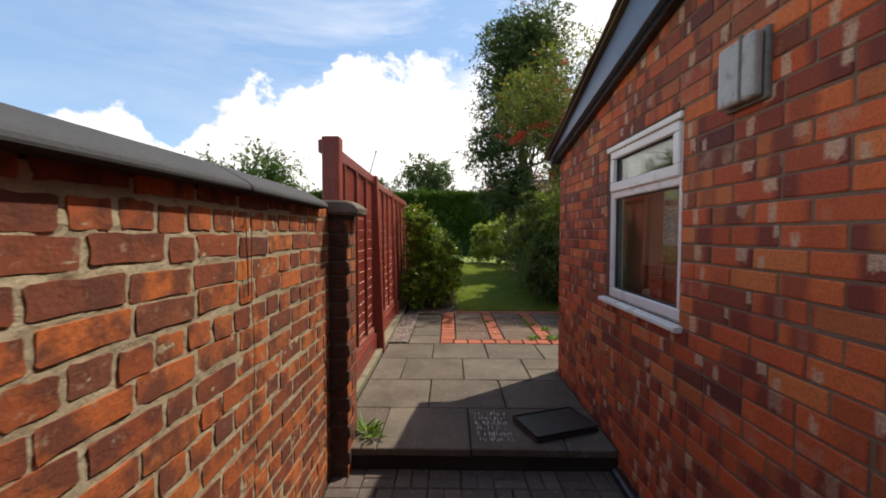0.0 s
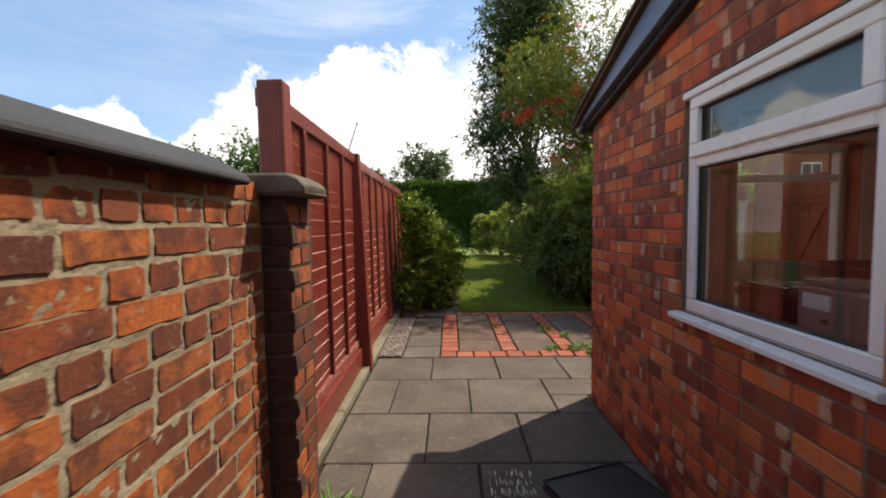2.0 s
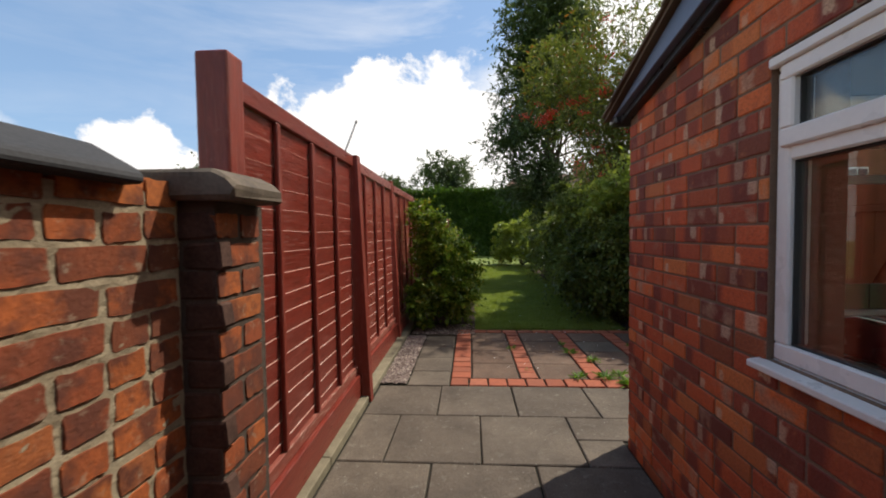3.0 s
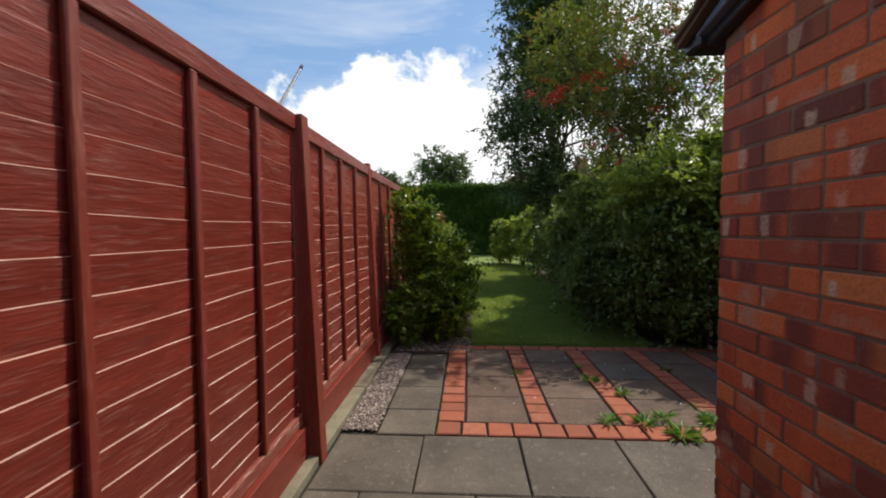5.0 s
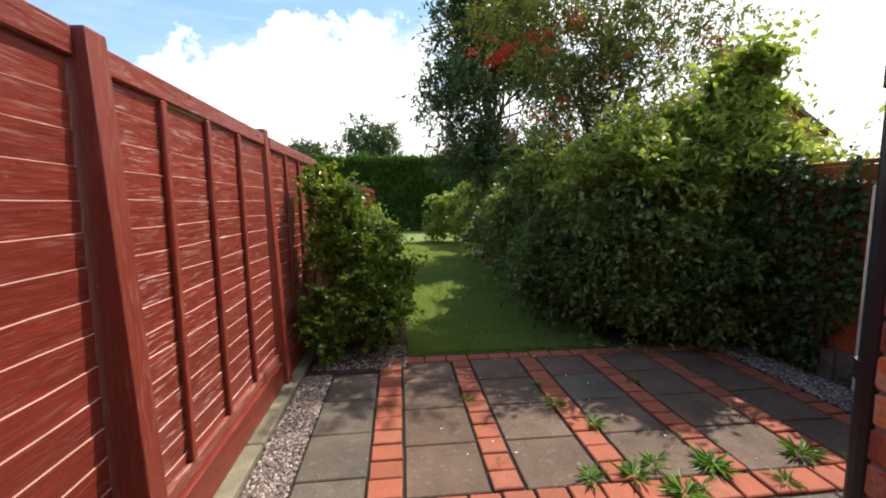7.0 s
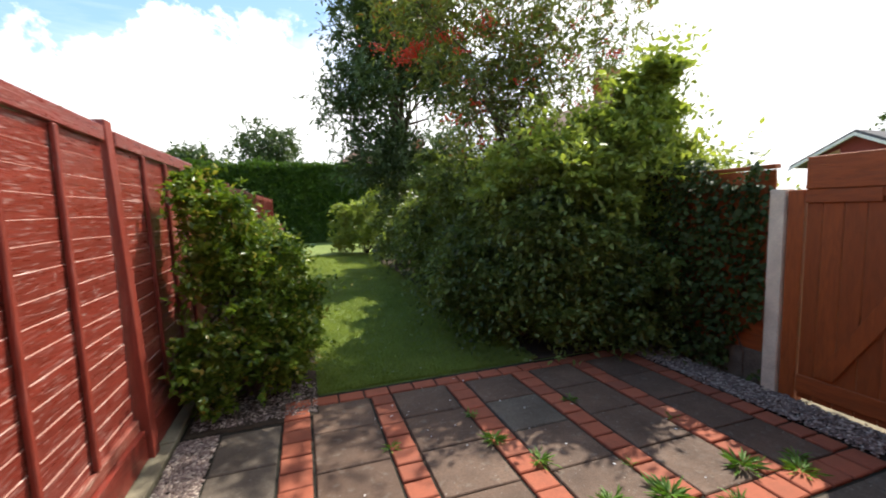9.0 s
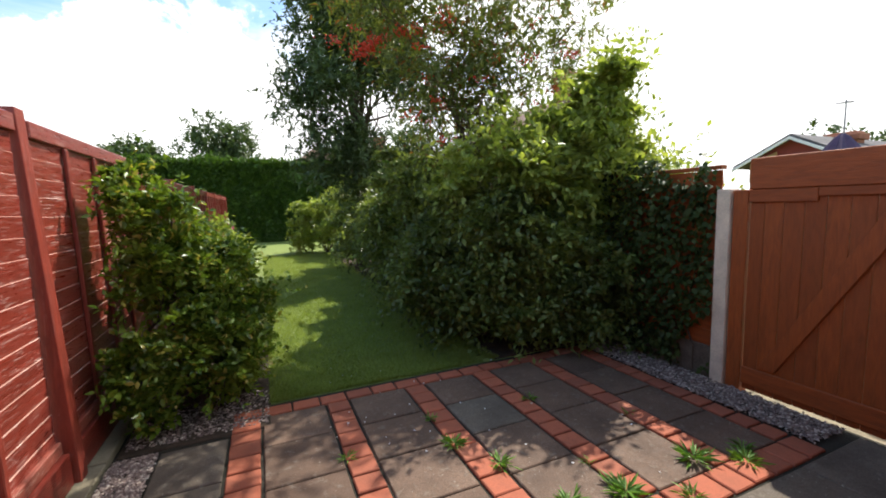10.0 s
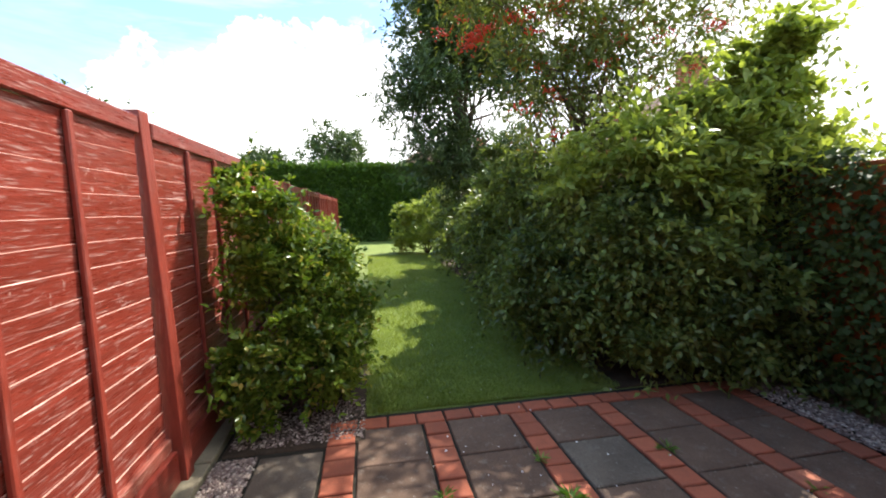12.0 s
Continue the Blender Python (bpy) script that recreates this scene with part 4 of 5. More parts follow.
cpost = thing("concrete_post", GX, 5.77, 0, "pale weathered slotted concrete fence post", "fence post")
bm = box(GX - 0.04, GX + 0.08, 5.712, 5.815, -0.05, 1.56, 0.01, seg=2)
part("shaft", bm, POST_CONC, cpost)
near_post = thing("gate_post", GX, 3.98, 0, "orange-stained timber hanging post of the gate", "gate post")
part("shaft", box(GX - 0.02, GX + 0.08, 3.94, 4.04, -0.05, 1.8, 0.005), GATE_Z, near_post)
part("infill", box(GX, GX + 0.03, EAVE_Y - 0.3, 3.938, -0.05, 1.75, 0.003), GATE_Z, near_post)
# orange panel fence that the ivy grows on
for k in range(4):
    y0 = 5.82 + k * 1.86
    p = thing("fence", GX + 0.06, y0, 0, "orange-stained timber fence panel half hidden by ivy", "fence", "ivy fence")
    part("gravel_board", box(GX + 0.03, GX + 0.07, y0 + 0.005, y0 + 1.76, -0.02, 0.26, 0.006), CAP_STONE, p, "mossy stone gravel board")
    for i in range(12):
        z = 0.265 + i * 0.12
        part("slat", prism([(GX + 0.045, z - 0.004), (GX + 0.062, z - 0.004), (GX + 0.046, z + 0.13), (GX + 0.036, z + 0.13)], 1, y0 + 0.006, y0 + 1.755), GATE_Y, p)
    part("capping", box(GX + 0.02, GX + 0.09, y0 + 0.003, y0 + 1.758, 1.722, 1.755, 0.004), GATE_Y, p, "dusty pale capping rail")
    q = thing("concrete_post", GX + 0.05, y0 + 1.81, 0, "pale weathered slotted concrete fence post", "fence post")
    part("shaft", box(GX, GX + 0.1, y0 + 1.762, y0 + 1.856, -0.05, 1.72, 0.01), POST_CONC, q)

# ---- plants ----
def stems(base, tips, r, seed, mat=None, parent=None, nm="stem", bend=0.1):
    return part(nm, limbs(base, tips, r, seed, bend, 6), mat or BARK, parent)


def awnings(tufts, count, g, hang=-0.35):
    """Leaves on the upper shells of the tufts, hanging outwards like shallow roofs over shaded hollows."""
    which = g.integers(len(tufts), size=count)
    C, R = np.array([t[0] for t in tufts])[which], np.array([t[1] for t in tufts])[which]
    u = g.normal(size=(count, 3))
    u[:, 2] = np.abs(u[:, 2]) * 0.8 - 0.25
    u /= np.linalg.norm(u, axis=1, keepdims=True)
    flat = np.array([1.35, 1.35, 0.75])
    P = C + u * R * flat * g.uniform(0.7, 1.12, (count, 1))
    A = u * np.array([1.0, 1.0, 0.35]) + g.normal(0, 0.4, (count, 3)) + np.array([0, 0, hang])
    return P, A


def bush(nm, blobs, base, twigs, per, size, mat, label, cat="bush", reach=0.28, droop=0.14, width=0.52, seed=1, r=0.03, low=0.05, hang=-0.35, side=-9.0):
    b = thing(nm, base[0], base[1], 0, label, cat)
    stems((base[0], base[1], -0.03), [((c[0], c[1], c[2]), 1.0) for c, q in blobs[:14]], r, seed, parent=b)
    g = np.random.default_rng(seed + 100)
    tufts = []
    for c, q in blobs:
        for i in range(7):
            u = g.normal(size=3)
            u /= np.linalg.norm(u)
            k = g.uniform(0.19, 0.32)
            tufts.append((np.array(c) + u * np.array(q) * g.uniform(0.7, 1.05), tuple(k * e for e in q)))
    P, A = awnings(tufts, int(twigs * per * 0.72), g, hang)
    P2, A2 = sprays(tufts, int(twigs * 0.26), per + 6, reach * 1.5, droop * 1.6, 0.9)
    core = [(c, tuple(0.62 * e for e in q)) for c, q in blobs]
    P3, A3 = sprays(core, int(twigs * 0.3), per, reach, droop, 0.3)
    P, A = np.concatenate([P, P2, P3]), np.concatenate([A, A2, A3])
    P, A = keep(P, A, lambda p: (p[:, 2] > low) & (p[:, 0] > side))
    leaves_mesh("foliage", P, A, size, mat, width, 0.25, b)
    return b


# glossy evergreen shrub by the fence
sb = [((-0.52, 7.08, 0.40), (0.30, 0.32, 0.38)), ((-0.12, 7.22, 0.42), (0.28, 0.34, 0.32)), ((-0.64, 6.95, 0.36), (0.17, 0.22, 0.32)), ((-0.5, 7.28, 0.92), (0.28, 0.30, 0.28)), ((-0.15, 7.25, 0.80), (0.28, 0.30, 0.26)),
      ((0.05, 7.3, 0.68), (0.17, 0.22, 0.22)), ((-0.60, 7.15, 1.34), (0.24, 0.28, 0.28)), ((-0.30, 7.3, 1.24), (0.26, 0.28, 0.24)), ((-0.63, 7.12, 1.64), (0.16, 0.2, 0.18)), ((-0.14, 7.35, 1.04), (0.20, 0.24, 0.18)),
      ((-0.5, 7.8, 0.85), (0.30, 0.42, 0.5)), ((-0.05, 7.7, 0.58), (0.24, 0.36, 0.34)), ((-0.42, 7.15, 1.42), (0.22, 0.22, 0.20)), ((-0.52, 7.08, 1.08), (0.24, 0.22, 0.20)), ((-0.34, 6.98, 0.70), (0.16, 0.16, 0.18)), ((-0.02, 7.05, 0.36), (0.16, 0.18, 0.22))]
bush("shrub", sb, (-0.4, 7.3), 2700, 9, 0.052, LEAF_SHRUB, "bushy evergreen shrub with glossy leaves, some yellowing", "shrub", reach=0.15, droop=0.02, width=0.55, seed=3, r=0.022, hang=0.35, side=-0.79)
# pink blooms at the top of the next shrub
blooms = thing("rose_bush", -0.45, 8.6, 0, "pale green bush with a few pink blooms", "bush")
bb = heap((-0.42, 8.7, 0.75), (0.32, 0.7, 0.6), 14, 0.25, 12)
stems((-0.42, 8.7, -0.02), [(tuple(c), 1.0) for c, r in bb], 0.018, 5, parent=blooms)
P, A = sprays(bb, 900, 8, 0.18, 0.08)
P, A = keep(P, A, lambda p: (p[:, 0] > -0.8) & (p[:, 2] > 0.06))
leaves_mesh("foliage", P, A, 0.06, LEAF_LIGHT, 0.5, 0.3, blooms)
P, A = sprays(bb, 14, 9, 0.03, 0.0, 0.98)
P, A = keep(P, A, lambda p: (p[:, 0] > -0.8) & (p[:, 2] > 0.9))
leaves_mesh("bloom", P, A, 0.05, FLOWER, 0.9, 0.4, blooms, "small pink blooms")

# the big dark bushes on the right of the lawn
front = [((2.4, 7.95, 0.42), (0.3, 0.3, 0.38)), ((2.8, 7.9, 0.45), (0.36, 0.3, 0.4)), ((3.15, 7.8, 0.5), (0.3, 0.3, 0.45)), ((2.0, 7.9, 1.05), (0.38, 0.4, 0.36)), ((2.42, 7.45, 1.2), (0.42, 0.42, 0.36)),
         ((2.95, 7.4, 1.22), (0.4, 0.42, 0.38)), ((2.15, 7.75, 1.5), (0.36, 0.4, 0.28)), ((2.62, 7.6, 1.62), (0.40, 0.4, 0.26)), ((1.98, 8.1, 0.6), (0.24, 0.3, 0.3)), ((3.18, 7.65, 1.62), (0.31, 0.35, 0.26)),
         ((2.33, 7.2, 0.92), (0.24, 0.26, 0.22)), ((2.78, 7.1, 0.86), (0.28, 0.24, 0.24)), ((1.9, 8.35, 0.8), (0.3, 0.4, 0.45)), ((3.22, 7.15, 0.8), (0.2, 0.22, 0.26)),
         ((3.25, 6.72, 0.36), (0.2, 0.3, 0.34)), ((3.2, 6.75, 0.85), (0.22, 0.3, 0.26)), ((2.5, 7.25, 0.3), (0.32, 0.2, 0.26)), ((2.88, 7.15, 0.32), (0.3, 0.2, 0.28)), ((2.12, 7.55, 0.36), (0.26, 0.26, 0.3)),
         ((2.5, 7.0, 0.95), (0.36, 0.28, 0.30)), ((2.95, 6.98, 1.05), (0.36, 0.28, 0.32)), ((2.62, 6.96, 0.45), (0.34, 0.2, 0.36)), ((3.05, 6.95, 0.5), (0.28, 0.2, 0.4)), ((2.1, 7.3, 0.75), (0.32, 0.3, 0.34)), ((1.75, 7.85, 0.75), (0.28, 0.32, 0.36)), ((2.3, 7.1, 1.35), (0.3, 0.3, 0.26))]
bush("bush", front, (2.4, 7.75), 4800, 9, 0.066, LEAF_BUSH, "large arching dark green bush overhanging the patio", seed=11)
second = [((2.1, 9.0, 0.7), (0.55, 0.7, 0.65)), ((2.0, 9.2, 1.4), (0.5, 0.65, 0.5)), ((2.6, 9.0, 1.3), (0.6, 0.7, 0.7)), ((2.3, 10.0, 0.8), (0.55, 0.7, 0.7)), ((2.3, 10.1, 1.5), (0.5, 0.7, 0.5)), ((1.85, 8.8, 1.85), (0.35, 0.4, 0.35)), ((2.5, 9.4, 1.95), (0.5, 0.5, 0.35))]
bush("bush", second, (2.3, 9.4), 2900, 9, 0.066, LEAF_BUSH, "dense dark green bush beside the lawn", seed=12)
third = [((2.45, 11.4, 0.7), (0.6, 0.8, 0.7)), ((2.5, 11.5, 1.4), (0.55, 0.75, 0.6)), ((2.7, 12.8, 0.8), (0.6, 0.9, 0.75)), ((2.6, 12.6, 1.6), (0.6, 0.8, 0.55)), ((2.35, 14.2, 0.8), (0.55, 0.9, 0.7)), ((2.5, 14.4, 1.5), (0.6, 0.8, 0.55)), ((2.9, 11.8, 2.0), (0.6, 0.6, 0.4))]
bush("bush", third, (2.6, 12.6), 2600, 8, 0.085, LEAF_BUSH, "row of dark green bushes along the lawn's edge", seed=13)
pale = [((1.9, 18.6, 0.7), (0.75, 0.9, 0.65)), ((2.0, 18.8, 1.5), (0.65, 0.8, 0.6)), ((2.7, 18.0, 1.0), (0.8, 0.9, 0.9)), ((2.6, 16.5, 1.0), (0.6, 0.9, 0.9)), ((2.6, 17.0, 1.9), (0.7, 0.9, 0.5))]
bush("bush", pale, (2.2, 18.3), 2000, 8, 0.10, LEAF_LIGHT, "rounded pale green bush at the far end of the lawn", seed=14)
tall = [((3.36, 7.09, 1.50), (0.31, 0.31, 0.48)), ((3.32, 7.04, 2.06), (0.26, 0.26, 0.35)), ((3.67, 7.09, 1.89), (0.33, 0.30, 0.35)), ((4.01, 7.09, 1.71), (0.37, 0.30, 0.28)), ((3.06, 7.09, 1.93), (0.24, 0.26, 0.31)), ((3.49, 7.00, 2.41), (0.15, 0.15, 0.28)), ((4.36, 7.09, 1.63), (0.31, 0.30, 0.24)), ((3.75, 7.09, 1.32), (0.43, 0.30, 0.48)), ((2.88, 7.17, 1.67), (0.28, 0.28, 0.31)), ((3.27, 7.00, 2.61), (0.10, 0.10, 0.19)), ((3.71, 7.00, 2.32), (0.11, 0.11, 0.21)),
        ((2.93, 7.17, 2.15), (0.30, 0.28, 0.31)), ((2.49, 7.30, 1.98), (0.30, 0.28, 0.26)), ((2.67, 7.04, 1.80), (0.26, 0.26, 0.21)), ((2.06, 7.52, 1.80), (0.30, 0.28, 0.23)), ((3.36, 6.87, 2.67), (0.11, 0.11, 0.23)), ((3.19, 7.00, 2.45), (0.15, 0.15, 0.24)), ((3.54, 6.87, 2.76), (0.08, 0.08, 0.19))]
bush("bush", tall, (3.4, 7.3), 2600, 10, 0.075, LEAF_LIGHT, "tall sunlit yellow-green shrub with upright shoots", seed=15, droop=0.02, reach=0.34)
# ivy over the orange fence
ivy = thing("ivy", 3.45, 6.5, 0.3, "dark glossy ivy covering the timber fence", "ivy")
n = 9500
py = 5.84 + rng.uniform(0, 2.6, n)
pz = rng.uniform(0.06, 1.86, n)
k = np.array([noise.noise((a * 1.7, b * 1.7, 3.0)) for a, b in zip(py, pz)]) + (py - 6.35) * 0.5 > -0.3
py, pz = py[k], pz[k]
P = np.stack([GX + 0.02 - np.abs(rng.normal(0, 0.06, len(py))) - 0.05 * (pz > 1.6), py, pz], axis=1)
A = np.stack([-0.45 + rng.normal(0, 0.4, len(py)), rng.normal(0, 0.6, len(py)), -0.7 + rng.normal(0, 0.4, len(py))], axis=1)
leaves_mesh("foliage", P, A, 0.052, LEAF_IVY, 0.85, 0.2, ivy)
bm = bmesh.new()
for i in range(9):
    y0 = 6.0 + i * 0.26
    tube([(GX + 0.015, y0 + rng.normal(0, 0.05) * j, 0.02 + 0.21 * j) for j in range(8)], [0.009 - 0.0008 * j for j in range(8)], 5, bm)
part("stem", bm, BARK, ivy)

# rowan with red berries
def tree(nm, base, trunk_top, blobs, r, mat, size, twigs, per, label, seed, reach=0.4, droop=0.1, width=0.4, inner=0.35, cat="tree"):
    t = thing(nm, base[0], base[1], 0, label, cat)
    bm = bmesh.new()
    g = np.random.default_rng(seed)
    mid = Vector(base).lerp(Vector(trunk_top), 0.5) + Vector((g.normal() * 0.1, g.normal() * 0.1, 0))
    tube([(base[0], base[1], -0.1), (base[0], base[1], 0.3), tuple(mid), trunk_top], [r * 1.3, r, r * 0.8, r * 0.55], 10, bm)
    part("trunk", bm, BARK, t)
    part("limb", limbs(trunk_top, [(tuple(c), 1.0) for c, q in blobs[::3]], r * 0.26, seed + 1, 0.22, 6), BARK, t)
    low = (base[0], base[1], trunk_top[2] * 0.55)
    part("limb", limbs(low, [(tuple(c), 1.0) for c, q in blobs[1::5]], r * 0.28, seed + 2, 0.25, 6), BARK, t)
    P, A = sprays(blobs, twigs, per, reach, droop, inner)
    leaves_mesh("crown", P, A, size, mat, width, 0.25, t)
    return t, blobs


rb = heap((2.8, 8.5, 4.2), (2.0, 1.0, 1.7), 34, 0.36, 21) + heap((1.85, 9.3, 4.1), (0.9, 0.5, 0.85), 9, 0.36, 22) + heap((3.0, 9.1, 2.5), (1.4, 0.5, 0.45), 11, 0.32, 24) + heap((4.1, 8.6, 3.3), (0.7, 0.5, 0.7), 4, 0.24, 26) + heap((2.6, 8.5, 2.95), (0.95, 0.5, 0.7), 13, 0.32, 27)
rowan, _ = tree("rowan_tree", (2.9, 8.9, 0), (2.9, 8.8, 2.1), rb, 0.055, LEAF_ROWAN, 0.085, 1800, 11, "rowan tree with loose foliage and red berries", 23, 0.36, 0.12, 0.34)
g = np.random.default_rng(5)
P = []
for i in range(34):
    c, q = rb[g.integers(len(rb))]
    u = g.normal(size=3)
    u[1] = -abs(u[1])
    u /= np.linalg.norm(u)
    P.append(np.array(c) + u * np.array(q) * 0.98 + g.normal(0, 0.035, (26, 3)) * np.array([1.2, 1.2, 0.7]))
for x, z, n in ((1.29, 3.15, 90), (1.38, 3.22, 70), (1.2, 3.08, 50), (1.67, 3.38, 60), (1.86, 3.40, 45), (0.94, 3.18, 30), (3.94, 3.43, 40), (2.64, 2.97, 35), (1.8, 2.5, 25), (3.3, 3.3, 30), (2.2, 3.6, 40)):
    far = 1.1 if x < 2.0 and z > 3.0 else 1.0
    P.append(np.array([0.1 + far * (x - 0.1), 3.9 + far * 4.25, 1.45 + far * (z - 1.45)]) + g.normal(0, 0.05, (n, 3)) * np.array([1.3, 1.0, 0.7]))
P = np.concatenate(P)
oct_v = np.array([(1, 0, 0), (-1, 0, 0), (0, 1, 0), (0, -1, 0), (0, 0, 1), (0, 0, -1)]) * 0.013
oct_f = np.array([(0, 2, 4), (2, 1, 4), (1, 3, 4), (3, 0, 4), (2, 0, 5), (1, 2, 5), (3, 1, 5), (0, 3, 5)])
V = (P[:, None] + oct_v[None]).reshape(-1, 3)
F = (np.arange(len(P))[:, None, None] * 6 + oct_f[None]).reshape(-1, 3)
me = bpy.data.meshes.new("berry")
me.from_pydata(V.tolist(), [], F.tolist())
me.materials.append(BERRY)
berries = tagged(new("berry", me), "clusters of red berries", kind="stuff")
berries.parent = rowan
berries.matrix_parent_inverse = rowan.matrix_basis.inverted()

# tall broadleaf tree behind it
ab = heap((2.5, 14.0, 6.6), (1.75, 1.6, 2.9), 40, 0.62, 31) + heap((1.3, 13.0, 4.0), (0.75, 0.7, 0.9), 10, 0.42, 33) + heap((3.6, 13.4, 4.6), (1.4, 1.0, 1.4), 12, 0.5, 35) + heap((1.9, 13.2, 2.8), (1.1, 0.8, 0.9), 12, 0.45, 37)
tree("ash_tree", (2.5, 14.2, 0), (2.5, 14.1, 3.4), ab, 0.14, LEAF_TREE, 0.135, 4600, 10, "tall grey-green broadleaf tree with an open crown", 32, 0.45, 0.12, 0.36)

# clipped hedge across the end of the garden
hedge = thing("hedge", 0, 25.5, 0, "tall clipped evergreen hedge across the garden's end", "hedge")
N = 46000
hx = rng.uniform(-9, 7, N)
face = rng.random(N)
hz = np.where(face < 0.75, rng.uniform(0.1, 3.65, N), 3.55 + rng.normal(0, 0.07, N))
hy = np.where(face < 0.75, 24.6 + np.abs(rng.normal(0, 0.14, N)), rng.uniform(24.6, 26.3, N))
wob = np.array([noise.noise((a * 0.8, b * 0.8, 1.0)) for a, b in zip(hx, hz)])
hy -= np.where(face < 0.75, wob * 0.3, 0)
hz += np.where(face >= 0.75, np.abs(rng.normal(0, 0.10, N)) + wob * 0.15, 0)
P = np.stack([hx, hy, hz], axis=1)
A = np.stack([rng.normal(0, 0.6, N), -0.6 + rng.normal(0, 0.5, N), 0.5 + rng.normal(0, 0.6, N)], axis=1)
leaves_mesh("foliage", P, A, 0.2, LEAF_HEDGE, 0.45, 0.2, hedge)
part("inner_growth", box(-9, 7, 24.75, 26.2, -0.02, 3.5, 0.1), LEAF_HEDGE, hedge)

# trees far off
def far_tree(x, y, z, rx, rz, seed, mat=None, twigs=900, size=0.26, label="rounded dark green tree beyond the hedge"):
    b = heap((x, y, z), (rx, rx, rz), 22, rx * 0.36, seed)
    tree("tree", (x, y, 0), (x, y, z - rz * 0.5), b, 0.16, mat or LEAF_TREE, size, twigs, 9, label, seed, rx * 0.3, 0.05, 0.5)


far_tree(-1.9, 38.0, 6.0, 2.6, 2.4, 41)
far_tree(-7.0, 36.0, 4.6, 2.2, 1.7, 42)
far_tree(-8.6, 19.5, 3.4, 2.0, 1.5, 43, LEAF_HEDGE, 1000, 0.16, "bright green garden tree next door")
far_tree(-12.6, 20.5, 3.6, 1.6, 1.6, 44, LEAF_TREE, 700, 0.16, "dark green garden tree next door")
far_tree(-13.5, 14.0, 3.0, 1.2, 1.0, 45, LEAF_TREE, 500, 0.14, "dark green garden tree next door")
far_tree(20.5, 12.5, 2.6, 1.5, 1.6, 46, LEAF_TREE, 600, 0.2, "dark tree behind the neighbouring house")
far_tree(23.5, 11.0, 2.8, 1.6, 1.6, 47, LEAF_TREE, 600, 0.2, "dark tree behind the neighbouring house")
far_tree(8.5, 27.0, 4.0, 2.4, 2.4, 48, LEAF_TREE, 900, 0.22)


# small weeds in the joints
def weed(x, y, s, n, z=0.0, up=0.5):
    w = thing("weed", x, y, z, "bright green weed tuft growing in a paving joint", "weed", "patio weeds")
    a = rng.uniform(0, math.tau, n)
    r = np.abs(rng.normal(0, s * 0.3, n))
    P = np.stack([x + np.cos(a) * r, y + np.sin(a) * r, z + rng.uniform(-0.004, 0.02, n)], axis=1)
    A = np.stack([np.cos(a), np.sin(a), up * rng.uniform(0.2, 1.8, n)], axis=1)
    leaves_mesh("leaves", P, A, s * 0.7, LEAF_WEED, 0.17, 0.4, w)

# ---- small things on the ground ----
for x, y, s, n in ((1.056, 5.10, 0.12, 34), (1.30, 5.10, 0.13, 42), (1.457, 5.19, 0.11, 30), (1.472, 4.94, 0.15, 52), (1.774, 5.124, 0.15, 52), (2.05, 4.96, 0.10, 24), (1.17, 5.90, 0.12, 34), (1.317, 5.605, 0.11, 32),
                   (0.54, 6.055, 0.08, 18), (1.15, 6.24, 0.08, 18), (1.945, 6.185, 0.09, 22), (2.35, 5.165, 0.14, 44), (2.59, 5.02, 0.12, 36), (1.79, 5.4, 0.06, 12), (2.7, 5.1, 0.1, 24), (0.62, 5.3, 0.05, 8), (2.43, 5.7, 0.06, 10)):
    weed(x, y, s * 0.8, int(n * 1.6))
weed(-0.56, 2.62, 0.13, 46, 0.0, 0.9)
weed(-0.50, 2.56, 0.10, 24, 0.0, 0.8)

mat_sheet = thing("rubber_mat", 0.73, 2.75, 0, "black rubber mat lying askew on the paving by the wall", "mat")
for k, (o, z0, z1) in enumerate(((0.0, 0.002, 0.02), (0.03, 0.021, 0.036))):
    c, q = Vector((0.73, 2.745)), radians(20)
    pts = []
    for a, b in ((-0.245, -0.165), (0.245, -0.165), (0.245, 0.165), (-0.245, 0.165)):
        a, b = a * (1 - o), b * (1 - o)
        pts.append((c.x + a * math.cos(q) - b * math.sin(q), c.y + a * math.sin(q) + b * math.cos(q)))
    bm = prism(pts, 2, z0, z1, bevel=0.005)
    part("layer", bm, RUBBER, mat_sheet)
rim = bmesh.new()
rp = [(pts[i][0], pts[i][1], 0.038) for i in (0, 1, 2, 3, 0)]
tube(rp, [0.008] * 5, 6, rim)
part("rim", rim, RUBBER, mat_sheet)

marks = thing("chalk_marks", 0.3, 2.7, 0.001, "faint white scratch marks on a dark flag", "marks")
for k in range(6):
    bm = bmesh.new()
    for i in range(15):
        if rng.random() < 0.25:
            continue
        a, b = 0.185 + 0.016 * i + rng.normal(0, 0.003), 2.535 + 0.075 * k + rng.normal(0, 0.008)
        ln, w = rng.uniform(0.025, 0.062), rng.uniform(0.003, 0.007)
        prism([(a, b), (a + w, b), (a + w * 0.7 + rng.normal(0, 0.004), b + ln), (a + rng.normal(0, 0.002), b + ln)], 2, 0.0005, 0.0025, bm)
    part("mark", bm, CHALK, marks)

drain = thing("drain_hose", 1.0, 2.0, FLOOR_LOW, "black plastic waste pipe lying along the foot of the wall", "pipe")
part("pipe", tube([(1.015, 1.6, FLOOR_LOW + 0.03), (1.005, 2.05, FLOOR_LOW + 0.03), (1.0, 2.36, FLOOR_LOW + 0.045)], [0.028] * 3, 10), BLACK_PLASTIC, drain)
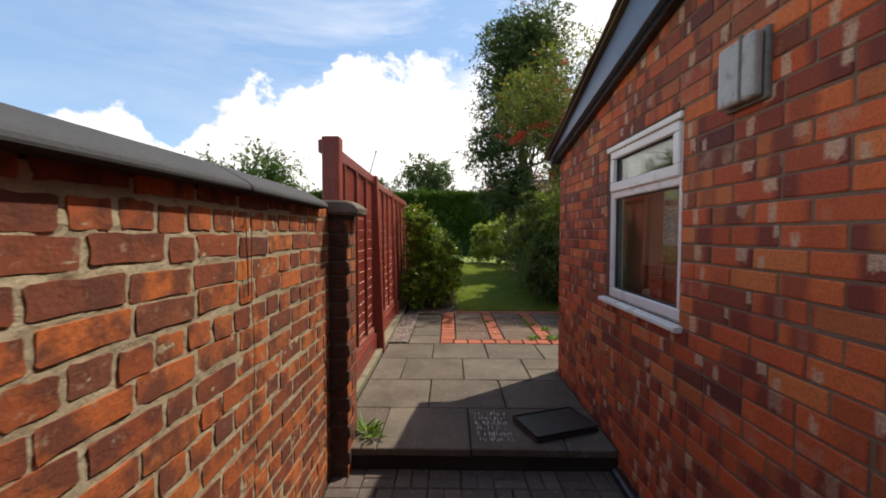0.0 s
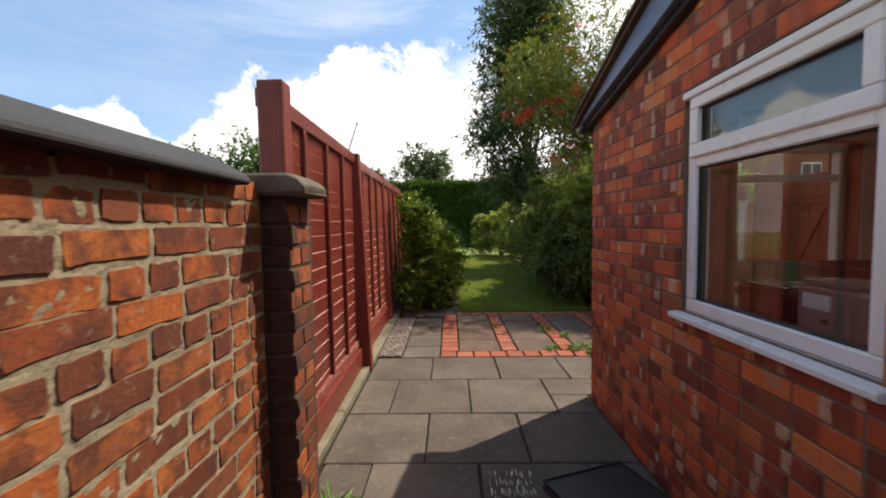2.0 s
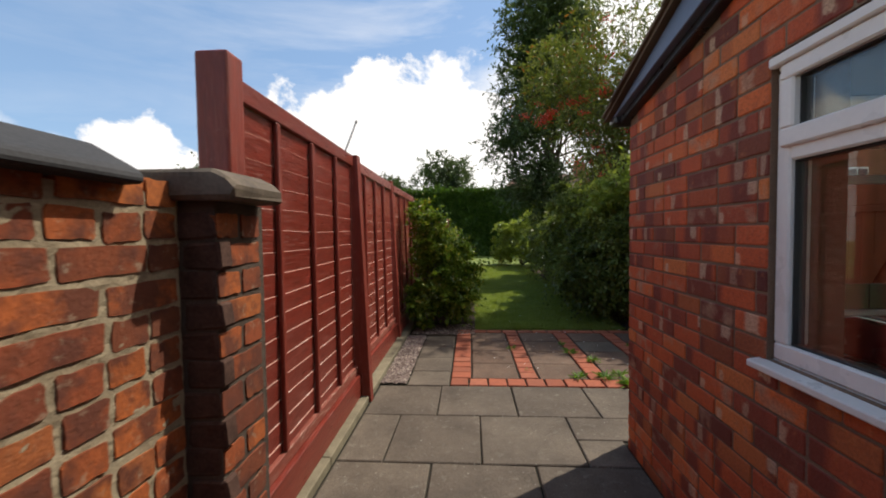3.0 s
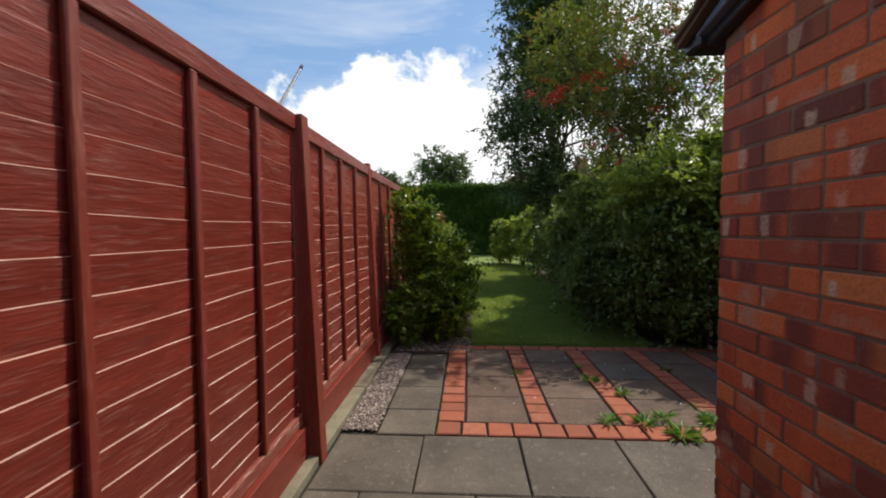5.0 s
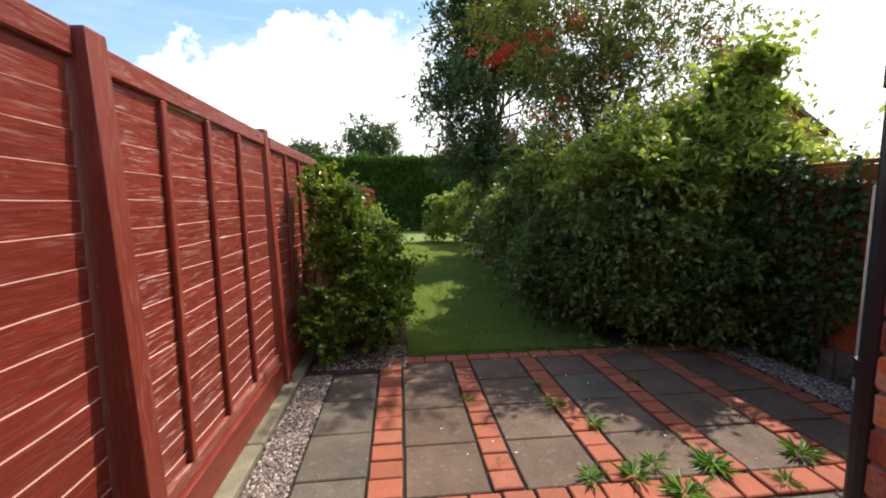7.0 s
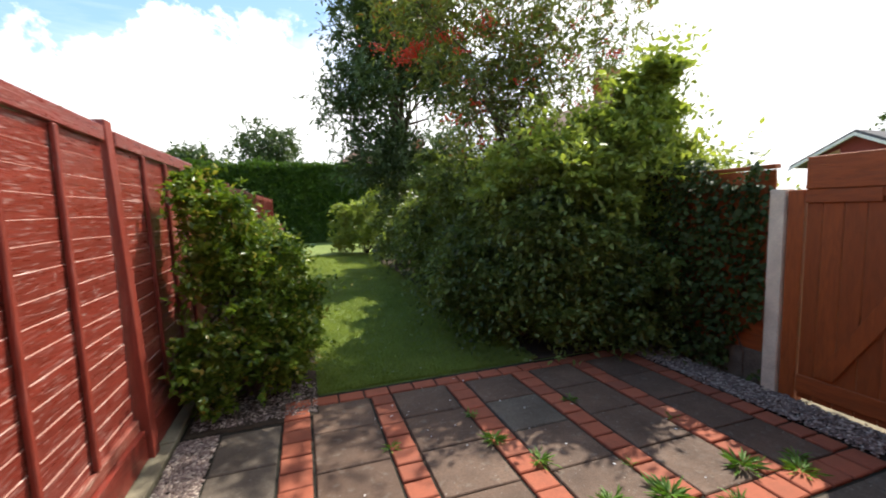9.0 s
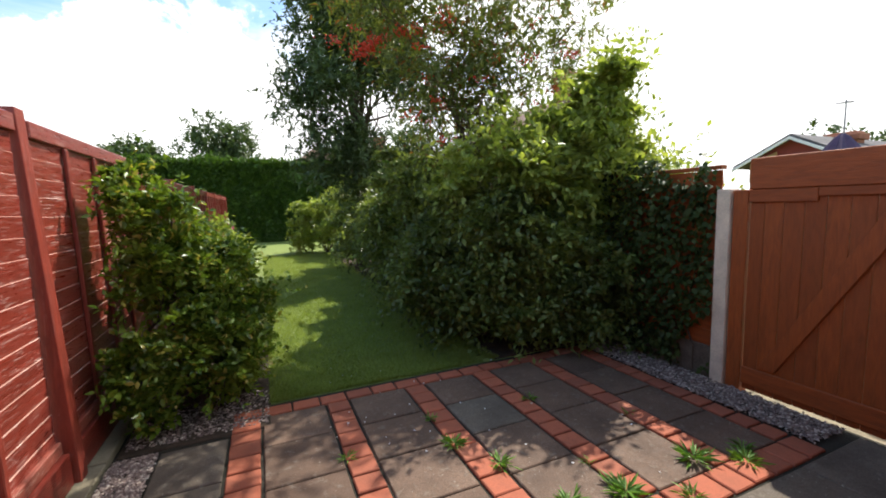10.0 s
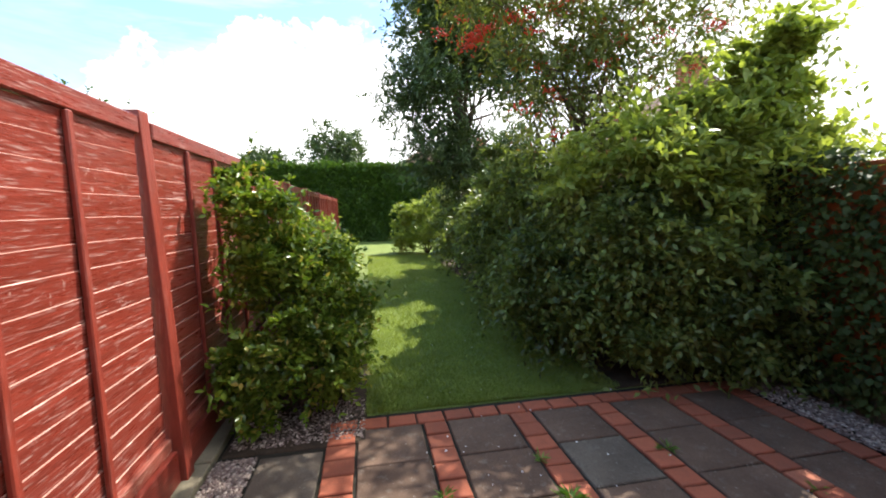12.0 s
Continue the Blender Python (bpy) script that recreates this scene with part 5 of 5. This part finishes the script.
part("collar", tube([(1.005, 2.06, FLOOR_LOW + 0.032), (1.004, 2.11, FLOOR_LOW + 0.034)], [0.033] * 2, 10), BLACK_PLASTIC, drain)


# pebbles beside the fence and the gate, and scattered under the shrub
def pebbles(nm, x0, x1, y0, y1, count, size, label, ztop=0.012):
    V, F = [], []
    base_v = np.array([(1, 0, 0), (-1, 0, 0), (0, 1, 0), (0, -1, 0), (0, 0, 1), (0, 0, -1)], dtype=float)
    xs, ys = rng.uniform(x0, x1, count), rng.uniform(y0, y1, count)
    s = size * rng.uniform(0.5, 1.3, (count, 3)) * np.array([1, 1, 0.6])
    ang = rng.uniform(0, math.tau, count)
    for i in range(count):
        v = base_v * s[i] * rng.uniform(0.75, 1.1, (6, 3))
        c, q = math.cos(ang[i]), math.sin(ang[i])
        v = np.stack([v[:, 0] * c - v[:, 1] * q, v[:, 0] * q + v[:, 1] * c, v[:, 2]], axis=1) + (xs[i], ys[i], rng.uniform(-0.004, ztop))
        V.append(v)
        F.append(np.array([(0, 2, 4), (2, 1, 4), (1, 3, 4), (3, 0, 4), (2, 0, 5), (1, 2, 5), (3, 1, 5), (0, 3, 5)]) + 6 * i)
    me = bpy.data.meshes.new(nm)
    me.from_pydata(np.concatenate(V).tolist(), [], np.concatenate(F).tolist())
    me.materials.append(GRAVEL)
    return tagged(new(nm, me), label, "gravel", kind="stuff")


pebbles("gravel", -0.745, -0.515, 4.92, 6.62, 5200, 0.0125, "grey and mauve pebbles in a strip along the fence")
pebbles("gravel", 3.14, 3.47, 4.95, 6.9, 4600, 0.0135, "grey pebbles in a strip along the gate", 0.02)
pebbles("gravel", -0.72, 0.12, 6.72, 7.3, 1500, 0.0125, "pebbles scattered round the shrub's foot")
tagged(mesh_object("soil_bed", box(-0.745, 0.14, 6.68, 9.5, -0.05, 0.0, 0.01), SOIL), "dark soil bed under the shrub", "soil", kind="structure")
tagged(mesh_object("soil_bed", box(2.15, 3.5, 7.04, 16.0, -0.05, 0.004, 0.01), SOIL), "dark soil bed under the bushes", "soil", kind="structure")
petals = pebbles("fallen_petals", 0.2, 2.4, 5.1, 9.5, 70, 0.009, "small pale petals and bits scattered on lawn and paving", 0.008)
petals.data.materials[0] = WHITE_PAINT

# lawn blades on the near part of the grass
N = 90000
gy = 7.05 + 11.0 * rng.random(N) ** 1.7
gx = rng.uniform(0.14, 2.2, N)
P = np.stack([gx, gy, np.full(N, -0.014)], axis=1)
A = np.stack([rng.normal(0, 0.45, N), rng.normal(0, 0.45, N), np.ones(N)], axis=1)
LEAF_GRASS = leaf("grass_blade", (0.21, 0.28, 0.06), (0.34, 0.42, 0.12), 0.5, 0.5)
lawn = leaves_mesh("lawn", P, A, 0.034, LEAF_GRASS, 0.2, 0.2, None, "short green lawn grass, slightly worn")
tagged(lawn, category="grass")

# ---- buildings beyond ----
def gable_house(nm, x0, x1, y0, y1, eave, ridge, along, wall, tile, label, verge=None):
    """A house with a pitched roof, its ridge along x (0) or y (1)."""
    h = thing(nm, (x0 + x1) / 2, (y0 + y1) / 2, 0, label, "house")
    part("wall", box(x0, x1, y0, y1, -0.1, eave), wall, h)
    if along == 1:
        m = (x0 + x1) / 2
        for yy in (y0, y1 - 0.2):
            part("gable", prism([(x0, eave), (x1, eave), (m, ridge)], 1, yy, yy + 0.2), wall, h)
        for sx, ex in ((x0 - 0.3, m), (x1 + 0.3, m)):
            k = (ridge - eave) / (m - x0)
            part("roof", prism([(sx, eave - 0.3 * k), (ex, ridge), (ex, ridge + 0.14), (sx, eave - 0.3 * k + 0.14)], 1, y0 - 0.25, y1 + 0.25), tile, h)
            part("verge_board", prism([(sx, eave - 0.3 * k - 0.14), (ex, ridge - 0.14), (ex, ridge - 0.003), (sx, eave - 0.3 * k - 0.003)], 1, y0 - 0.3, y0 - 0.26), verge or WHITE_PAINT, h)
    else:
        m = (y0 + y1) / 2
        for xx in (x0, x1 - 0.2):
            part("gable", prism([(y0, eave), (y1, eave), (m, ridge)], 0, xx, xx + 0.2), wall, h)
        for sy, ey in ((y0 - 0.3, m), (y1 + 0.3, m)):
            k = (ridge - eave) / (m - y0)
            part("roof", prism([(sy, eave - 0.3 * k), (ey, ridge), (ey, ridge + 0.06), (sy, eave - 0.3 * k + 0.06)], 0, x0 - 0.25, x1 + 0.25), tile, h)
            part("verge_board", prism([(sy, eave - 0.3 * k - 0.07), (ey, ridge - 0.07), (ey, ridge - 0.003), (sy, eave - 0.3 * k - 0.003)], 0, x0 - 0.3, x0 - 0.26), verge or WHITE_PAINT, h)
    return h


def chimney(h, x, y, z0, z1, w=0.5, pots=3):
    c = part("chimney", box(x - w, x + w, y - 0.35, y + 0.35, z0, z1, 0.02), FAR_BRICK, h)
    part("crown", box(x - w - 0.07, x + w + 0.07, y - 0.42, y + 0.42, z1 - 0.22, z1 - 0.06, 0.02), FAR_BRICK, c)
    for k in range(pots):
        xx = x - w + (k + 0.5) * 2 * w / pots
        part("pot", tube([(xx, y, z1), (xx, y, z1 + 0.3)], [0.13, 0.1], 10), FAR_TILE, c)


right_house = gable_house("house", 12.2, 21.2, 22.0, 30.0, 4.7, 7.5, 1, FAR_BRICK, FAR_TILE, "red-brick house with a tall chimney beyond the trees", FAR_TILE)
chimney(right_house, 16.35, 22.8, 6.6, 8.75, 0.62, 4)
for xx in (14.2, 18.2):
    w = part("window", box(xx - 0.5, xx + 0.5, 21.94, 22.02, 2.9, 4.2, 0.01), WHITE_PAINT, right_house)
    for s in (-0.24, 0.24):
        part("glazing", box(xx + s - 0.2, xx + s + 0.2, 21.92, 21.95, 3.0, 4.1), DARK_TOP, w)
mid_house = thing("house", 7.0, 36.5, 0, "house with a hipped brown tiled roof behind the hedge", "house")
part("wall", box(2.2, 12.0, 33.3, 39.7, -0.1, 4.1), FAR_BRICK, mid_house)
bm = bmesh.new()
rv = [bm.verts.new(q) for q in ((1.8, 32.9, 4.1), (12.4, 32.9, 4.1), (12.4, 40.1, 4.1), (1.8, 40.1, 4.1), (4.2, 36.5, 6.1), (10.0, 36.5, 6.1))]
for q in ((0, 1, 5, 4), (1, 2, 5), (2, 3, 4, 5), (3, 0, 4), (0, 3, 2, 1)):
    bm.faces.new([rv[i] for i in q])
part("roof", bm, FAR_TILE, mid_house)
chimney(mid_house, 9.2, 36.5, 5.8, 7.0, 0.45, 2)
near_house = gable_house("house", 12.0, 20.0, 8.5, 10.45, 2.42, 2.93, 0, RED_CLAD, FAR_GREY_TILE, "low house with a red-clad gable and white verge boards")
part("side_panel", prism([(9.85, 1.9), (10.44, 1.9), (10.44, 2.38), (9.85, 2.62)], 0, 11.95, 11.995), FAR_PALE, near_house, "pale brick panel")
chimney(near_house, 14.2, 9.5, 2.8, 3.12, 0.2, 0)
aerial = thing("aerial", 13.0, 8.9, 2.7, "thin television aerial on the roof", "aerial")
part("mast", tube([(13.0, 9.0, 2.7), (13.0, 9.0, 3.75)], [0.02, 0.015], 6), GALV, aerial)
part("boom", tube([(12.7, 9.0, 3.65), (13.3, 9.0, 3.72)], [0.012, 0.012], 6), GALV, aerial)
for k in range(4):
    part("element", tube([(12.75 + 0.15 * k, 8.85, 3.66 + 0.018 * k), (12.75 + 0.15 * k, 9.15, 3.66 + 0.018 * k)], [0.008, 0.008], 5), GALV, aerial)
low_house = gable_house("garage", 9.0, 12.0, 13.5, 17.0, 2.0, 2.45, 1, FAR_PALE, FAR_GREY_TILE, "low outbuilding with a pale grey roof next door")
low_house["category"] = "outbuilding"
parasol = thing("parasol", 4.75, 5.6, 0, "folded purple-grey garden parasol beyond the gate", "parasol")
part("pole", tube([(4.75, 5.6, -0.03), (4.75, 5.6, 2.02)], [0.02, 0.02], 8), GALV, parasol)
bm = bmesh.new()
n = 16
rings = [[bm.verts.new((4.75 + math.cos(k * math.tau / n) * r * (1 if k % 2 else 0.72), 5.6 + math.sin(k * math.tau / n) * r * (1 if k % 2 else 0.72), z)) for k in range(n)] for r, z in ((0.16, 1.45), (0.17, 1.72), (0.13, 1.88), (0.05, 1.99), (0.015, 2.02))]
for a, b in zip(rings, rings[1:]):
    for k in range(n):
        bm.faces.new((a[k], a[(k + 1) % n], b[(k + 1) % n], b[k]))
bm.faces.new(rings[-1])
part("canopy", bm, CANVAS, parasol)

# ---- paving pieces ----
slab_shapes = {}


def flat_piece(nm, x0, x1, y0, y1, z0, z1, material, parent, gap=0.005, lift=0.003, tilt=0.004):
    """One flag or paver with eased edges; alike sizes share a mesh."""
    w, d = round(x1 - x0 - 2 * gap, 3), round(y1 - y0 - 2 * gap, 3)
    key = (w, d, material.name, int(rng.integers(3)))
    if key not in slab_shapes:
        e = 0.006
        a = [(-w / 2, -d / 2), (w / 2, -d / 2), (w / 2, d / 2), (-w / 2, d / 2)]
        a = [(p + rng.uniform(-0.003, 0.003), q + rng.uniform(-0.003, 0.003)) for p, q in a]
        V = [(p, q, z0 - z1) for p, q in a] + [(p, q, -e) for p, q in a] + [(p - math.copysign(e, p), q - math.copysign(e, q), 0) for p, q in a]
        F = [(8, 9, 10, 11)]
        for s in (0, 4):
            F += [(s + i, s + (i + 1) % 4, s + 4 + (i + 1) % 4, s + 4 + i) for i in range(4)]
        me = bpy.data.meshes.new(nm)
        me.from_pydata(V, [], F)
        me.materials.append(material)
        slab_shapes[key] = me
    ob = new(nm, slab_shapes[key])
    ob.parent = parent
    ob.matrix_basis = pose((x0 + x1) / 2, (y0 + y1) / 2, z1 + rng.uniform(-lift, lift * 0.3), math.degrees(rng.uniform(-tilt, tilt)), math.degrees(rng.uniform(-tilt, tilt)), rng.uniform(-0.4, 0.4))
    return ob


def flag(x0, x1, y0, y1, mat=None, gap=0.005):
    return flat_piece("flag", x0, x1, y0, y1, -0.045, 0.0, mat or SLAB, patio_bed, gap, 0.003, 0.003)


YR = (2.43, 3.04, 3.65, 4.285, 4.875)
for a, b in ((-0.73, -0.462), (-0.462, 0.137), (0.137, 0.745), (0.745, 1.05)):
    flag(a, b, YR[0], YR[1])
for a, b in ((-0.745, -0.17), (-0.17, 0.44), (0.44, 1.05)):
    flag(a, b, YR[1], YR[2])
for a, b in ((-0.745, -0.46), (-0.46, 0.132), (0.132, 0.752)):
    flag(a, b, YR[2], YR[3])
flag(0.752, 1.05, YR[2], 3.96)
flag(0.752, 1.35, 3.96, YR[3])
for a, b in ((-0.745, -0.19), (-0.19, 0.415), (0.415, 1.02), (1.02, 1.615), (1.615, 2.22), (2.22, 2.82), (2.82, 3.47)):
    flag(a, b, YR[3], YR[4])
for a, b in ((1.35, 1.95), (1.95, 2.55), (2.55, 3.47)):
    flag(a, b, EAVE_Y, YR[3])
JY = (5.07, 5.515, 5.96, 6.40, 6.825)
for k in range(4):
    flag(-0.505, -0.125, (4.885, 5.26, 5.70, 6.155)[k], (5.26, 5.70, 6.155, 6.62)[k])
for x0, x1 in ((0.08, 0.52), (0.70, 1.15), (1.335, 1.775), (1.955, 2.395), (2.575, 2.97)):
    for k in range(4):
        flag(x0, x1, JY[k], JY[k + 1], SLAB_RED if rng.random() < 0.88 else SLAB, 0.006)


def paver(x0, x1, y0, y1):
    return flat_piece("paver", x0, x1, y0, y1, -0.05, 0.004, PAVER, patio_bed, 0.0075, 0.005, 0.016)


for x0, x1 in ((-0.12, 0.075), (0.525, 0.695), (1.155, 1.33), (1.78, 1.95), (2.40, 2.57), (2.975, 3.13)):
    n = 11
    for k in range(n):
        a, b = 5.075 + k * 1.75 / n, 5.075 + (k + 1) * 1.75 / n
        paver(x0, x1, a, b)
n = 19
for k in range(n):
    paver(-0.12 + k * 3.25 / n, -0.12 + (k + 1) * 3.25 / n, 4.885, 5.07)
n = 16
for k in range(n):
    paver(-0.12 + k * 3.25 / n, -0.12 + (k + 1) * 3.25 / n, 6.83, 6.97)

# block paving in the lower yard, laid in basket rows
for i in range(9):
    for j in range(16):
        x0, y0 = -0.72 + i * 0.197, -0.70 + j * 0.197
        if x0 > 0.98:
            continue
        for k in range(2):
            if (i + j) % 2:
                flat_piece("block", x0 + k * 0.0985, x0 + (k + 1) * 0.0985, y0, y0 + 0.197, -0.05, 0.0, YARD_PAVER, yard, 0.003).location.z += FLOOR_LOW
            else:
                flat_piece("block", x0, x0 + 0.197, y0 + k * 0.0985, y0 + (k + 1) * 0.0985, -0.05, 0.0, YARD_PAVER, yard, 0.003).location.z += FLOOR_LOW

# ---- brickwork ----
old_long = [ragged_brick(0.220, 0.070, 0.0034, OLD_BRICK) for i in range(9)]
old_short = [ragged_brick(0.106, 0.070, 0.0032, OLD_BRICK) for i in range(7)]
new_long = [brick_data("brick", 0.217, 0.068, 0.05, 0.0014, HOUSE_BRICK) for i in range(5)]
new_short = [brick_data("brick", 0.104, 0.068, 0.05, 0.0014, HOUSE_BRICK) for i in range(4)]
shaded_short = [brick_data("brick", 0.109, 0.073, 0.05, 0.0056, SHADED_BRICK) for i in range(3)]
shared = {}


def lay(parent, placed, near, label):
    """Bricks that pass near become objects of their own, the rest one mesh."""
    rest = []
    for data, m, close in placed:
        if close and near > 0:
            near -= 1
            k = id(data)
            if k not in shared:
                shared[k] = brick_mesh("brick", data)
            ob = new("brick", shared[k])
            ob.parent = parent
            ob.matrix_parent_inverse = parent.matrix_basis.inverted()
            ob.matrix_basis = m
        else:
            rest.append((data, m))
    if rest:
        joined_bricks("brickwork", rest, parent, label)


# old wall: a course of headers now and then among stretchers; faces look along +x
out = []
pitch = 0.0835
z, c = FLOOR_LOW - 0.02 + pitch / 2, 0
while z < 1.476:
    header = c % 4 == 2
    yy = 2.345 - (0.06 if c % 2 else 0.0)
    if c % 2:
        out.append((old_short[c % 5], pose(-0.722, 2.30, z, 0, 0, 90), True))
        yy = 2.24
    while yy > -4.9:
        short = header or rng.random() < 0.22
        ln = 0.104 if short else 0.218
        d = (old_short if short else old_long)[rng.integers(7)]
        cy = yy - ln / 2
        out.append((d, pose(-0.7236 + rng.normal(0, 0.0009), cy, z + rng.normal(0, 0.0036), rng.normal(0, 0.5), rng.normal(0, 0.9), 90 + rng.normal(0, 0.35)), cy > 0.35))
        yy -= ln + 0.016 + rng.uniform(-0.003, 0.004)
    z += pitch
    c += 1
lay(wall_left, out, 300, "further bricks of the old boundary wall")
# pier: its flank towards the lawn side, and its end with shade painted in
out = []
z, c = FLOOR_LOW - 0.02 + pitch / 2, 0
while z < 1.44:
    if c % 2:
        out.append((old_long[c % 7], pose(-0.6175, 2.478, z, rng.normal(0, 0.8), 0, 90 + rng.normal(0, 0.8)), True))
    else:
        out.append((old_short[c % 5], pose(-0.6175, 2.415, z, rng.normal(0, 0.8), 0, 90), True))
        out.append((old_short[(c + 1) % 5], pose(-0.6175, 2.537, z, rng.normal(0, 0.8), 0, 90), True))
    z += pitch
    c += 1
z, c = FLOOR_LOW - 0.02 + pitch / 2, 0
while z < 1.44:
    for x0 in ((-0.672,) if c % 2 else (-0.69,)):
        out.append((shaded_short[c % 3], pose(x0 + 0.012, 2.358, z, rng.normal(0, 0.8), 0, rng.normal(0, 0.8)), True))
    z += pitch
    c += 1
lay(pier, out, 300, "bricks of the pier")
# house wall: running bond with some halves
out = []
pitch = 0.0772
z, c = FLOOR_LOW - 0.03 + pitch / 2, 0
while z < 3.6:
    yy = EAVE_Y
    first = c % 2
    while yy > -5.8:
        short = first or rng.random() < 0.08
        first = False
        ln = 0.104 if short else 0.217
        y0, y1 = yy - ln, yy
        if y1 > WY0 and y0 < WY1 and WZ0 - 0.035 < z < WZ1 + 0.03:
            rem = y1 - WY1 - 0.003
            if rem > 0.015:
                cut = pose(HX - 0.004, y1 - rem / 2, z, 0, 0, -90) @ Matrix.Diagonal((rem / 0.104, 1.0, 1.0, 1.0))
                out.append((new_short[c % 4], cut, True))
            yy = WY0 - 0.002
            first = c % 2
            continue
        if z + pitch / 2 < soffit((y0 + y1) / 2) + 0.03:
            d = (new_short if short else new_long)[rng.integers(4)]
            out.append((d, pose(HX - 0.004 + rng.normal(0, 0.0008), (y0 + y1) / 2, z + rng.normal(0, 0.0008), rng.normal(0, 0.25), rng.normal(0, 0.2), -90 + rng.normal(0, 0.2)), y0 > 1.25))
        yy -= ln + 0.0095 + rng.uniform(-0.001, 0.0015)
    z += pitch
    c += 1
lay(house, out, 320, "further bricks of the house wall")
